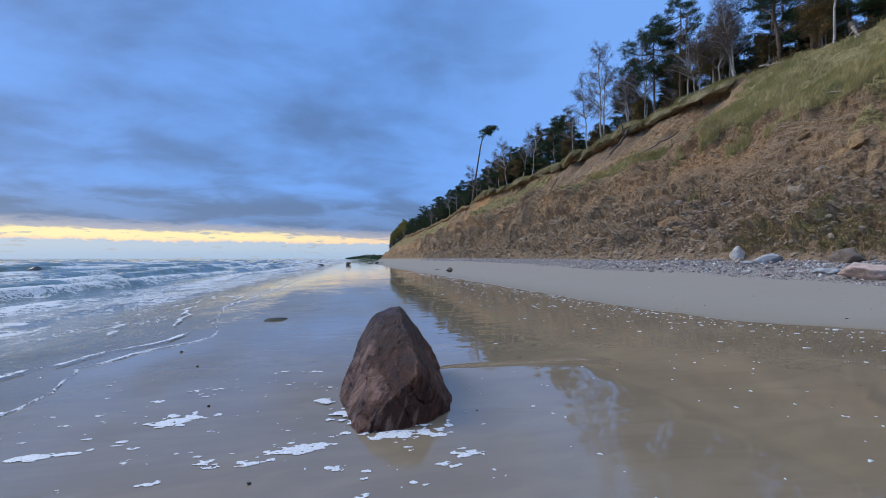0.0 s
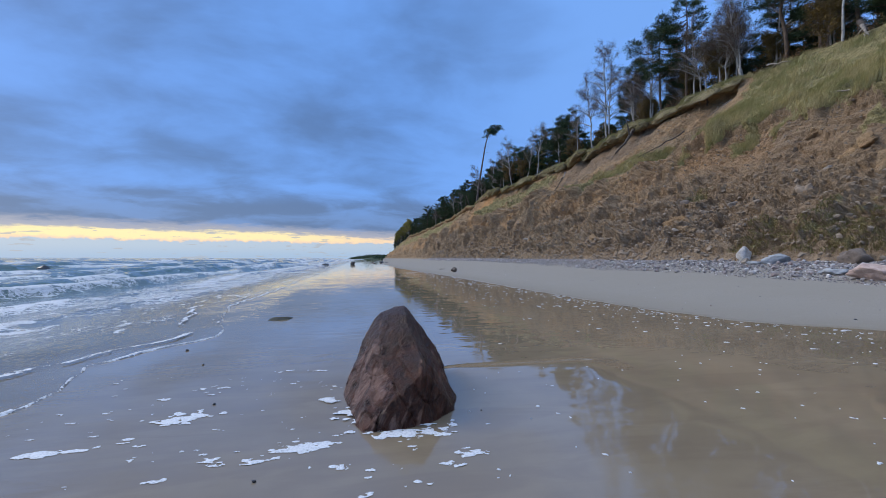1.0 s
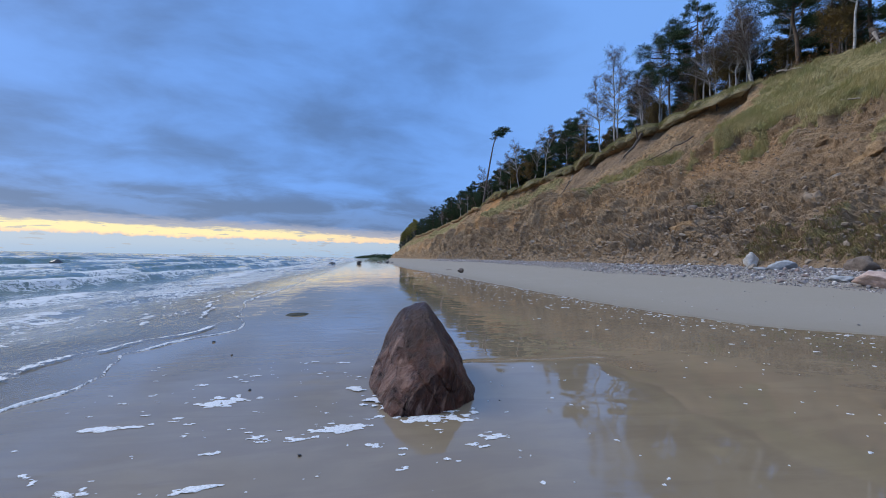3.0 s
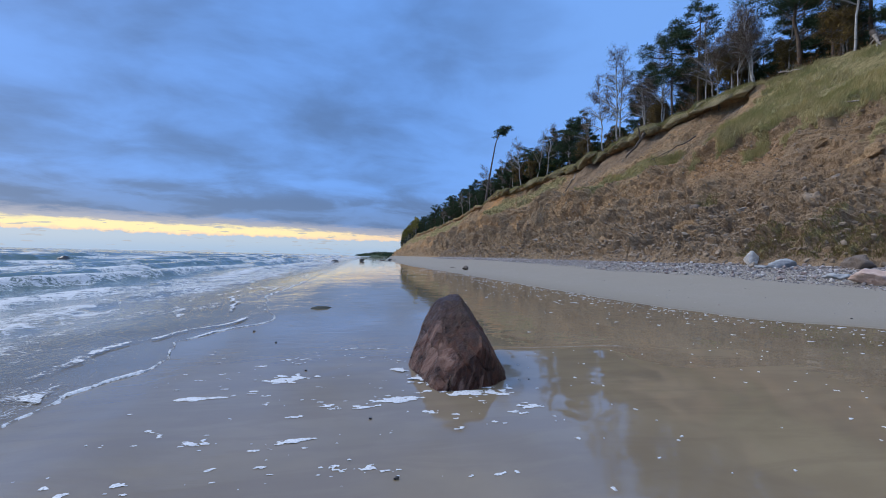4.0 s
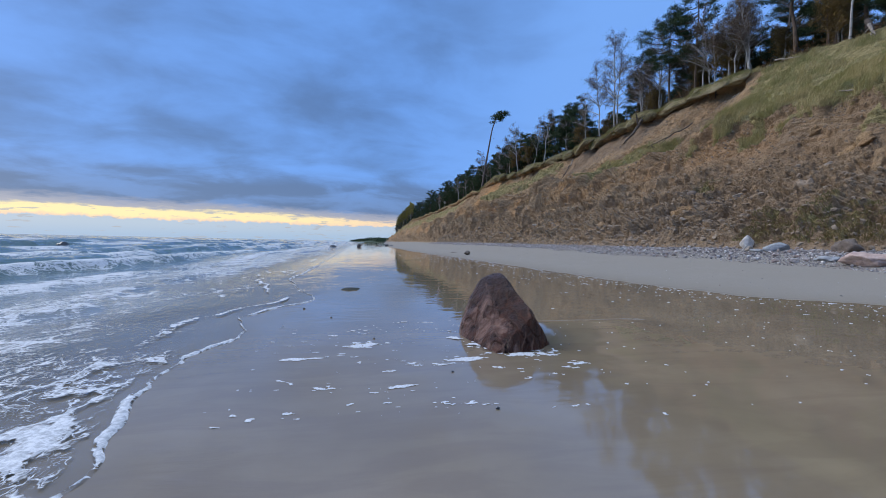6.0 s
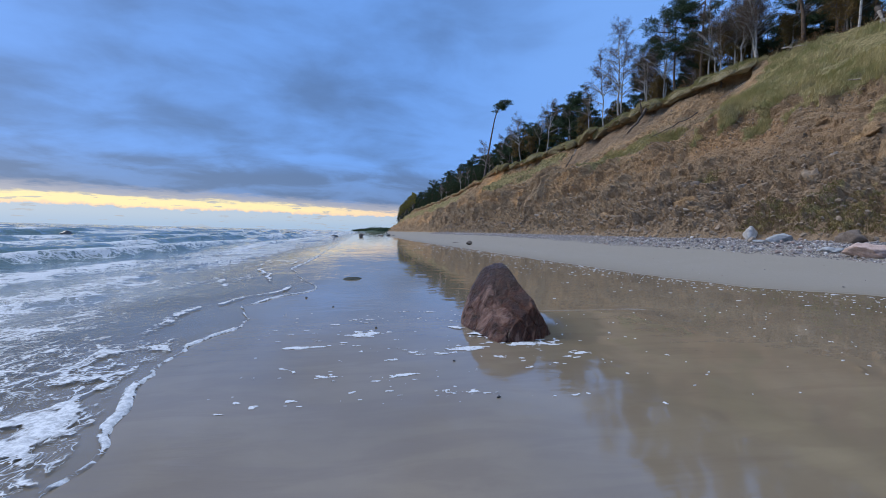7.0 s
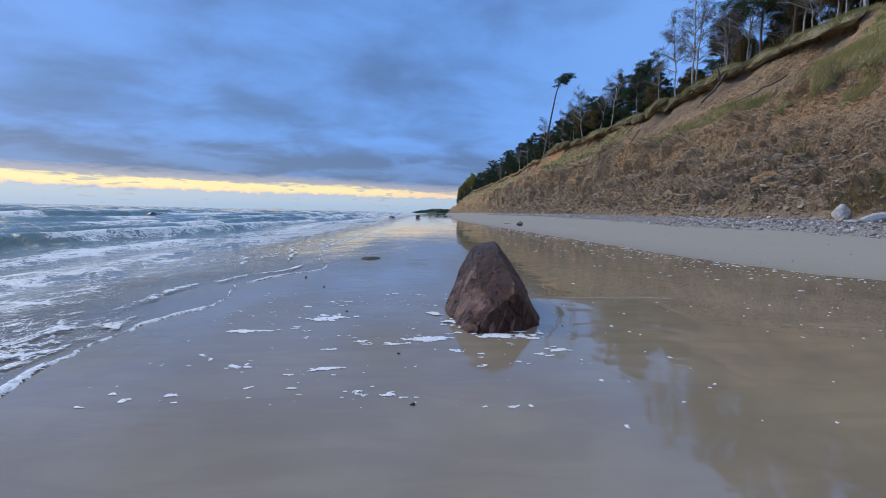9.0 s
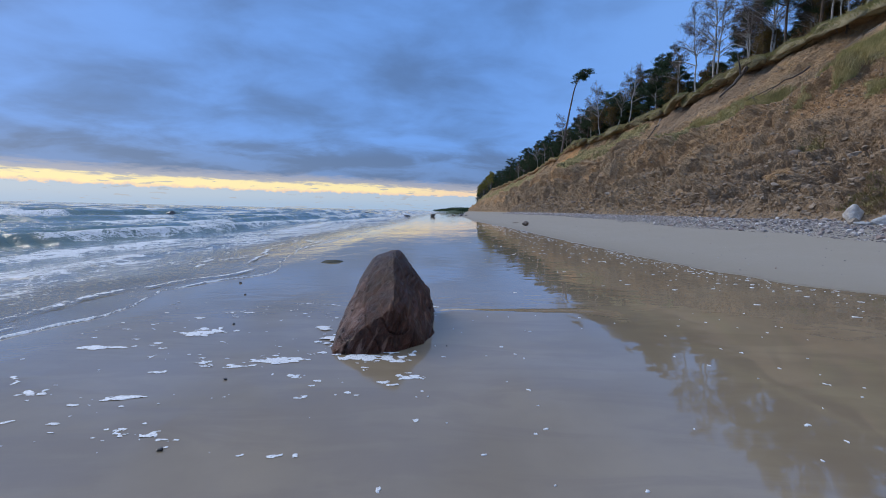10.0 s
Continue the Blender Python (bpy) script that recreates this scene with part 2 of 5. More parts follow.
def make_soil():
    m, n, b = material("cliff_soil")
    p = n.position()
    big = n.noise(p, 0.22, 5.0, 0.6)
    mid = n.noise(p, 1.3, 6.0, 0.62)
    fine = n.noise(p, 9.0, 5.0, 0.65)
    soil = n.mix(n.step(mid, 0.33, 0.68), (0.239, 0.154, 0.084), (0.456, 0.298, 0.162))
    soil = n.mix(n.step(big, 0.42, 0.62), soil, n.mix(mid, (0.239, 0.170, 0.105), (0.446, 0.328, 0.202)))
    # wash streaks run down the fall line, beds of clay along the face
    wash = n.noise(n.stretch(p, 0.22, 1.5, 0.22), 1.0, 5.0, 0.6, 0.5)
    soil = n.mix(n.step(wash, 0.52, 0.66, 0.0, 0.55), soil, (0.525, 0.366, 0.204))
    soil = n.mix(n.step(wash, 0.34, 0.46, 0.5, 0.0), soil, (0.176, 0.114, 0.067))
    beds = n.noise(n.stretch(p, 0.25, 0.12, 2.2), 1.0, 4.0, 0.55)
    soil = n.mix(n.step(beds, 0.50, 0.66, 0.0, 0.4), soil, (0.479, 0.286, 0.135))
    soil = n.mix(n.math("MULTIPLY", n.attr("talus"), n.step(big, 0.35, 0.6, 0.75, 0.35)), soil, n.mix(n.step(mid, 0.35, 0.65), (0.200, 0.145, 0.096), (0.439, 0.334, 0.220)))
    # finer crumbs likewise: pale where the bump rises, crevice shade painted where it sinks
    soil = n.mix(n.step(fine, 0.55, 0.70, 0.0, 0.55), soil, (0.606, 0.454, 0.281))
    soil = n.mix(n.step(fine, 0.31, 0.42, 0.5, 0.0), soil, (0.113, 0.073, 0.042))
    # crumbs and hollows a hand to a foot across, shaded dark and pale in colour
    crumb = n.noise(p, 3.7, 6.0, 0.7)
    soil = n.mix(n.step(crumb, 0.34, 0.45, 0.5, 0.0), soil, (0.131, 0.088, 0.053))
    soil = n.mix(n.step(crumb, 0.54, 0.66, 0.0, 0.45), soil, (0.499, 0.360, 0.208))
    soil = n.mix(n.attr("rust"), soil, n.mix(mid, (0.470, 0.252, 0.106), (0.665, 0.392, 0.177)))
    soil = n.mix(n.attr("clay"), soil, n.mix(mid, (0.217, 0.155, 0.103), (0.319, 0.236, 0.159)))
    turf = n.mix(n.step(n.noise(p, 2.6, 5.0, 0.65), 0.35, 0.66), (0.217, 0.186, 0.082), (0.412, 0.346, 0.167))
    turf = n.mix(n.step(fine, 0.36, 0.5, 0.5, 0.0), turf, (0.114, 0.088, 0.042))
    patchy = n.step(n.math("ADD", n.attr("grass"), n.math("MULTIPLY", n.math("SUBTRACT", n.noise(p, 1.8, 6.0, 0.65), 0.5), 1.3)), 0.42, 0.62)
    color = n.mix(patchy, soil, turf)
    crumbs = n.add("ShaderNodeTexVoronoi", {"Vector": p, "Scale": 3.4}).outputs[0]
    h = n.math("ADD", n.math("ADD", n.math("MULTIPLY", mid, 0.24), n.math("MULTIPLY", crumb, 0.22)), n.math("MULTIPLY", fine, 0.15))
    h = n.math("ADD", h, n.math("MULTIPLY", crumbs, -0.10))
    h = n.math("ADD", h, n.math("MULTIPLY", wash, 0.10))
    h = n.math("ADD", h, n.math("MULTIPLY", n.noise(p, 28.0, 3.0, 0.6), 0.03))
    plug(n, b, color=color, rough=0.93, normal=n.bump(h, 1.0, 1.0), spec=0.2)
    return m


def make_stone(name, one, two, speck, rough=0.8, scale=6.0, relief=0.03, wet=0.0):
    m, n, b = material(name)
    p = n.object_place()
    r = n.add("ShaderNodeObjectInfo").outputs["Random"]
    a = n.noise(p, scale, 6.0, 0.6)
    f = n.noise(p, scale * 9, 4.0, 0.6)
    c = n.mix(n.step(a, 0.34, 0.66), one, two)
    c = n.mix(n.step(f, 0.56, 0.70, 0.0, 0.7), c, speck)
    c = n.mix(n.math("MULTIPLY", r, 0.25), c, two)
    h = n.math("ADD", a, n.math("MULTIPLY", f, 0.3))
    plug(n, b, color=c, rough=n.step(a, 0.3, 0.7, rough * 0.75, rough), normal=n.bump(h, 0.9, relief * 2), coat=wet * 0.5, coat_rough=0.25)
    return m


def make_gravel(single=False):
    m, n, b = material("shingle_stone")
    isle = n.add("ShaderNodeObjectInfo").outputs["Random"] if single else n.add("ShaderNodeNewGeometry").outputs["Random Per Island"]
    ramp = n.add("ShaderNodeValToRGB", {0: isle})
    ramp.color_ramp.elements[0].color = (0.10, 0.095, 0.10, 1)
    ramp.color_ramp.elements[1].color = (0.74, 0.72, 0.70, 1)
    for at, c in ((0.25, (0.25, 0.24, 0.245, 1)), (0.5, (0.36, 0.34, 0.335, 1)), (0.68, (0.30, 0.22, 0.19, 1)), (0.82, (0.38, 0.37, 0.37, 1))):
        ramp.color_ramp.elements.new(at).color = c
    f = n.noise(n.position(), 22.0, 4.0)
    plug(n, b, color=n.mix(n.step(f, 0.3, 0.7, 0.0, 0.3), ramp.outputs[0], (0.15, 0.13, 0.12)), rough=0.75)
    return m


def make_clod(single=False):
    m, n, b = material("fallen_clay")
    isle = n.add("ShaderNodeObjectInfo").outputs["Random"] if single else n.add("ShaderNodeNewGeometry").outputs["Random Per Island"]
    p = n.position()
    mid = n.noise(p, 3.0, 5.0, 0.6)
    c = n.mix(isle, (0.22, 0.172, 0.126), (0.36, 0.285, 0.208))
    c = n.mix(n.step(mid, 0.4, 0.7), c, (0.29, 0.235, 0.180))
    plug(n, b, color=c, rough=0.92, normal=n.bump(n.noise(p, 14.0, 5.0), 0.8, 0.06), spec=0.2)
    return m


def make_leaf(name, one, two, three):
    m, n, b = material(name)
    isle = n.add("ShaderNodeNewGeometry").outputs["Random Per Island"]
    r = n.add("ShaderNodeObjectInfo").outputs["Random"]
    c = n.mix(isle, one, two)
    c = n.mix(n.step(n.noise(n.object_place(), 0.5, 3.0), 0.35, 0.7), c, three)
    c = n.mix(n.math("MULTIPLY", r, 0.35), c, two)
    plug(n, b, color=c, rough=0.7, spec=0.25)
    return m


def make_bark(name, one, two, dark, bands):
    m, n, b = material(name)
    p = n.object_place()
    a = n.noise(n.stretch(p, 6.0, 6.0, 1.2), 1.0, 5.0)
    rings = n.noise(n.stretch(p, 1.0, 1.0, 6.0), 1.0, 4.0)
    c = n.mix(n.step(a, 0.35, 0.65), one, two)
    c = n.mix(n.step(rings, 0.56, 0.64, 0.0, bands), c, dark)
    plug(n, b, color=c, rough=0.85, normal=n.bump(a, 0.6, 0.03))
    return m


def make_boulder_rock():
    m, n, b = material("wet_red_granite")
    p = n.object_place()
    x, y, z = n.add("ShaderNodeSeparateXYZ", {0: p}).outputs
    # grain that slants down to the toe
    across = n.math("ADD", n.math("SUBTRACT", n.math("MULTIPLY", x, 1.6), n.math("MULTIPLY", z, 0.8)), n.math("MULTIPLY", y, 0.4))
    slant = n.add("ShaderNodeCombineXYZ", {0: across, 1: n.math("MULTIPLY", y, 0.6), 2: n.math("MULTIPLY", z, 0.45)}).outputs[0]
    big = n.noise(p, 2.4, 5.0, 0.6)
    mid = n.noise(p, 8.0, 6.0, 0.65)
    f = n.noise(p, 60.0, 4.0, 0.6)
    streak = n.noise(slant, 5.0, 6.0, 0.65, 0.7)
    spots = n.add("ShaderNodeTexVoronoi", {"Vector": p, "Scale": 38.0}).outputs[0]
    c = n.mix(n.step(mid, 0.34, 0.66), (0.0263, 0.0075, 0.0034), (0.0841, 0.0255, 0.0113))
    crust = n.math("ADD", big, n.step(z, 0.2, 0.95, -0.10, 0.14))
    c = n.mix(n.step(crust, 0.48, 0.60, 0.0, 0.75), c, n.mix(mid, (0.0206, 0.0085, 0.0057), (0.0482, 0.0212, 0.0145)))
    c = n.mix(n.step(streak, 0.54, 0.68, 0.0, 0.65), c, (0.2391, 0.1274, 0.0810))
    c = n.mix(n.step(streak, 0.34, 0.45, 0.6, 0.0), c, (0.0116, 0.0050, 0.0037))
    # pale vein down the seaward face
    vein = n.math("ADD", streak, n.math("ADD", n.step(x, -0.30, 0.12, 0.10, -0.06), n.step(z, 0.25, 0.9, 0.03, -0.06)))
    c = n.mix(n.step(vein, 0.58, 0.72, 0.0, 0.7), c, (0.26, 0.155, 0.120))
    # pale specks of the granite, which also put wet glints into the colour
    c = n.mix(n.step(f, 0.58, 0.70, 0.0, 0.5), c, (0.1463, 0.0673, 0.0443))
    c = n.mix(n.step(spots, 0.10, 0.22, 0.5, 0.0), c, (0.1901, 0.1061, 0.0696))
    h = n.math("ADD", n.math("MULTIPLY", mid, 0.35), n.math("ADD", n.math("MULTIPLY", f, 0.07), n.math("MULTIPLY", streak, 0.5)))
    bumped = n.bump(h, 1.0, 0.24)
    plug(n, b, color=c, rough=n.step(mid, 0.3, 0.7, 0.26, 0.48), spec=0.28, normal=bumped, coat_normal=n.bump(h, 0.7, 0.12), coat=0.08, coat_rough=0.06)
    return m


SAND, WATER, SOIL = make_sand(), make_water(), make_soil()
ROCK = make_boulder_rock()
GRAVEL, CLOD, COBBLE, LUMP = make_gravel(), make_clod(), make_gravel(True), make_clod(True)
STONE_WHITE = make_stone("pale_stone", (0.42, 0.41, 0.39), (0.60, 0.58, 0.54), (0.28, 0.27, 0.26))
STONE_BLUE = make_stone("blue_grey_stone", (0.24, 0.27, 0.30), (0.40, 0.42, 0.44), (0.18, 0.19, 0.20))
STONE_PINK = make_stone("pink_granite", (0.42, 0.29, 0.24), (0.58, 0.45, 0.39), (0.24, 0.18, 0.16))
STONE_BROWN = make_stone("brown_stone", (0.10, 0.078, 0.062), (0.19, 0.15, 0.12), (0.07, 0.055, 0.045))
STONE_TAN = make_stone("tan_stone", (0.22, 0.18, 0.14), (0.36, 0.31, 0.25), (0.16, 0.13, 0.10))
STONE_MOSS = make_stone("wet_mossy_stone", (0.010, 0.013, 0.007), (0.026, 0.032, 0.015), (0.016, 0.016, 0.013), 0.8, 9.0, 0.02, 0.0)
STONE_DARK = make_stone("wet_dark_stone", (0.018, 0.016, 0.016), (0.05, 0.045, 0.042), (0.03, 0.028, 0.026), 0.45, 5.0, 0.02, 0.5)
NEEDLES = make_leaf("pine_needles", (0.026, 0.050, 0.024), (0.066, 0.100, 0.042), (0.036, 0.062, 0.032))
LEAF_GOLD = make_leaf("autumn_leaves", (0.15, 0.095, 0.028), (0.26, 0.165, 0.045), (0.10, 0.085, 0.032))
LEAF_YELLOW = make_leaf("yellow_leaves", (0.24, 0.21, 0.04), (0.40, 0.33, 0.07), (0.17, 0.18, 0.045))
LEAF_RUST = make_leaf("rusty_leaves", (0.13, 0.068, 0.032), (0.21, 0.115, 0.045), (0.08, 0.065, 0.032))
LEAF_OLIVE = make_leaf("olive_leaves", (0.055, 0.07, 0.024), (0.12, 0.125, 0.04), (0.15, 0.12, 0.035))
GRASS = make_leaf("dune_grass", (0.33, 0.29, 0.135), (0.74, 0.65, 0.38), (0.285, 0.295, 0.115))
WEED = make_leaf("green_weeds", (0.18, 0.175, 0.065), (0.34, 0.30, 0.125), (0.27, 0.20, 0.10))
TURF = make_leaf("matted_turf", (0.21, 0.18, 0.10), (0.34, 0.29, 0.17), (0.14, 0.11, 0.07))
BARK_PINE = make_bark("pine_bark", (0.075, 0.055, 0.042), (0.16, 0.11, 0.075), (0.05, 0.04, 0.03), 0.4)
BARK_BIRCH = make_bark("birch_bark", (0.36, 0.345, 0.32), (0.54, 0.52, 0.49), (0.06, 0.055, 0.05), 0.85)
BARK_TWIG = make_bark("grey_twigs", (0.095, 0.072, 0.062), (0.17, 0.138, 0.122), (0.08, 0.06, 0.05), 0.3)
BARK_DEAD = make_bark("dead_wood", (0.045, 0.036, 0.03), (0.11, 0.09, 0.075), (0.03, 0.025, 0.02), 0.4)
BARK_GREY = make_bark("bleached_wood", (0.22, 0.19, 0.16), (0.38, 0.34, 0.29), (0.12, 0.10, 0.08), 0.4)


def make_foam():
    m, n, b = material("sea_foam")
    p = n.position()
    holes = n.add("ShaderNodeTexVoronoi", {"Vector": p, "Scale": 55.0}).outputs[0]
    c = n.mix(n.step(holes, 0.2, 0.6), (0.46, 0.49, 0.53), (0.66, 0.69, 0.72))
    plug(n, b, color=c, rough=0.6, normal=n.bump(holes, 0.5, 0.01))
    return m


FOAM = make_foam()


# ---- mesh helpers ----
def lattice(i, j, seed):
    h = (i * 374761393 + j * 668265263 + seed * 974711) & 0x7FFFFFFF
    h = ((h ^ (h >> 13)) * 1274126177) & 0x7FFFFFFF
    return ((h ^ (h >> 16)) & 0xFFFF) / 65535.0


def vnoise(x, y, seed=0):
    i, j = np.floor(x).astype(np.int64), np.floor(y).astype(np.int64)
    fx, fy = x - i, y - j
    fx, fy = fx * fx * (3 - 2 * fx), fy * fy * (3 - 2 * fy)
    a = lattice(i, j, seed) * (1 - fx) + lattice(i + 1, j, seed) * fx
    b = lattice(i, j + 1, seed) * (1 - fx) + lattice(i + 1, j + 1, seed) * fx
    return a * (1 - fy) + b * fy - 0.5


def fbm(x, y, seed=0, octaves=4, gain=0.5):
    total, amp = 0.0, 1.0
    for k in range(octaves):
        total = total + amp * vnoise(x * 2 ** k + 17.3 * k, y * 2 ** k - 9.1 * k, seed + k)
        amp *= gain
    return total


def blocks_of(x, y, seed):
    """Angular blocks with cracks between them, each with a height and tilt of its own."""
    i, j = np.floor(x).astype(np.int64), np.floor(y).astype(np.int64)
    best, second, high = np.full(x.shape, 9.0), np.full(x.shape, 9.0), np.zeros(x.shape)
    for di in (-1, 0, 1):
        for dj in (-1, 0, 1):
            a, c = i + di, j + dj
            ox, oy = x - (a + lattice(a, c, seed)), y - (c + lattice(a, c, seed + 1))
            d = np.sqrt(ox * ox + oy * oy)
            h = lattice(a, c, seed + 2) + 0.9 * (lattice(a, c, seed + 3) - 0.5) * ox + 0.9 * (lattice(a, c, seed + 4) - 0.75) * oy
            near = d < best
            second = np.where(near, best, np.minimum(second, d))
            high = np.where(near, h, high)
            best = np.where(near, d, best)
    return high - 0.5 - 0.45 * (1 - smooth(second - best, 0.0, 0.22))


def stair(x):
    """Steep risers between long sloping treads."""
    f = x - np.floor(x)
    return np.where(f < 0.22, smooth(f, 0.0, 0.22), (1 - f) / 0.78)


def smooth(x, lo, hi):
    t = np.clip((x - lo) / (hi - lo), 0, 1)
    return t * t * (3 - 2 * t)


def mesh_object(name, verts, faces, mat, parent=None, label="", smooth_faces=True):
    me = bpy.data.meshes.new(name)
    me.from_pydata(np.asarray(verts, dtype=float).tolist(), [], np.asarray(faces).tolist() if not isinstance(faces, list) else faces)
    me.materials.append(mat)
    if smooth_faces:
        me.shade_smooth()
    ob = new(name, me)
    if parent is not None:
        ob.parent = parent
    if label:
        tagged(ob, label)
    return ob


def sheet(name, P, mat, label, layers=()):
    nu, nv = P.shape[:2]
    idx = np.arange(nu * nv).reshape(nu, nv)
    f = np.stack([idx[:-1, :-1], idx[1:, :-1], idx[1:, 1:], idx[:-1, 1:]], -1).reshape(-1, 4)
    ob = mesh_object(name, P.reshape(-1, 3), f, mat)
    for key, values in dict(layers).items():
        at = ob.data.attributes.new(key, "FLOAT", "POINT")
        at.data.foreach_set("value", np.ascontiguousarray(values.reshape(-1), dtype=np.float32))
    return tagged(ob, label, name.replace("_", " "), kind="structure")


# ---- the lie of the land: x inland, y along the shore ----
ALONG = [-200, 0, 45, 100, 200, 300, 420, 520]


def crest_x(y):
    return np.interp(y, ALONG, [46, 44, 40, 30, 22, 16, 19, 21])


def crest_z(y):
    return np.interp(y, [-200, 28, 45, 58, 72, 92, 104, 118, 135, 168, 223, 301, 335, 365, 420, 520],
                     [21, 21, 21.1, 19.6, 18.5, 17.6, 17.6, 16, 14.9, 14.1, 13, 7.5, 5.5, 1.6, 1.2, 1.0])


def toe_x(y):
    return np.interp(y, ALONG, [18.4, 18.4, 17.4, 15, 13, 11, 14, 16])


def wet_x(y):
    return np.interp(y, [-60, 2, 6.5, 8.5, 11.7, 20, 36, 62, 110, 300, 520], [16, 12, 9.6, 8.4, 7.8, 7.2, 6.4, 4.4, 3.0, 8.5, 14])


def shore_x(y):
    base = sum(np.interp(y + k * 0.3, [-60, -4, 1.3, 2.2, 3.0, 4.0, 5.0, 6.1, 7.2, 8.2, 10.2, 11.8, 17, 36, 63, 130, 300, 520, 5000],
                     [-4.2, -3.9, -3.35, -3.2, -3.9, -4.1, -4.0, -3.5, -4.1, -4.2, -2.9, -3.6, -4.7, -5.2, -5.7, -7.2, -10, -14, -400]) for k in (-2, -1, 0, 1, 2)) / 5
    return base + 0.30 * vnoise(y * 0.8, y * 0 + 3.3, 5) + 0.22 * vnoise(y * 2.3, y * 0 + 8.3, 6) + 0.07 * vnoise(y * 6.0, y * 0 + 1.3, 7)


def sand_z(x, y):
    s = x - (toe_x(y) - 18.4)
    z = np.interp(s, [-4000, -200, -60, -25, -14, -8, -3, 3, 9, 12, 15.5, 18.4, 22, 60, 4000],
                  [-12, -8, -3.6, -1.5, -0.62, -0.28, -0.05, 0.02, 0.26, 0.52, 0.95, 1.5, 1.7, 2, 2])
    near = smooth(-s, -30, -8)
    # ledge of sand in the lee of the boulder
    lee = smooth(x, 1.0, 1.5) * (1 - smooth(x, 3.1, 4.1)) * np.clip((y - 4.3) / 1.9, 0, 1) ** 1.2 * (1 - smooth(y, 6.2, 6.55))
    z = z + 0.068 * lee
    z = z + 0.012 * fbm(x * 0.35, y * 0.25, 3, 3) * near
    return z + 0.03 * fbm(x * 0.5, y * 0.5, 4, 4) * smooth(x - wet_x(y), 0, 3)


def build_ground():
    xs = np.concatenate([-np.geomspace(4000, 15, 40), np.arange(-14, -6, 0.5), np.arange(-6, 10, 0.14), np.arange(10, 20, 0.25), np.geomspace(21, 4000, 18)])
    ys = np.concatenate([-np.geomspace(3000, 5, 22), np.arange(-4, 16, 0.16), np.arange(16, 60, 0.5), np.geomspace(61, 4600, 70)])
    X, Y = np.meshgrid(xs, ys, indexing="ij")
    Z = sand_z(X, Y)
    # scour round the foot of the boulder
    r = np.hypot((X - 0.6) / 1.0, (Y - 5.3) / 1.15)
    Z = Z - 0.010 * np.exp(-((r - 0.78) / 0.14) ** 2)
    return sheet("ground", np.stack([X, Y, Z], -1), SAND, "pale grey-brown beach sand, soaked and mirror-wet near the water", {"dry": X - wet_x(Y)})


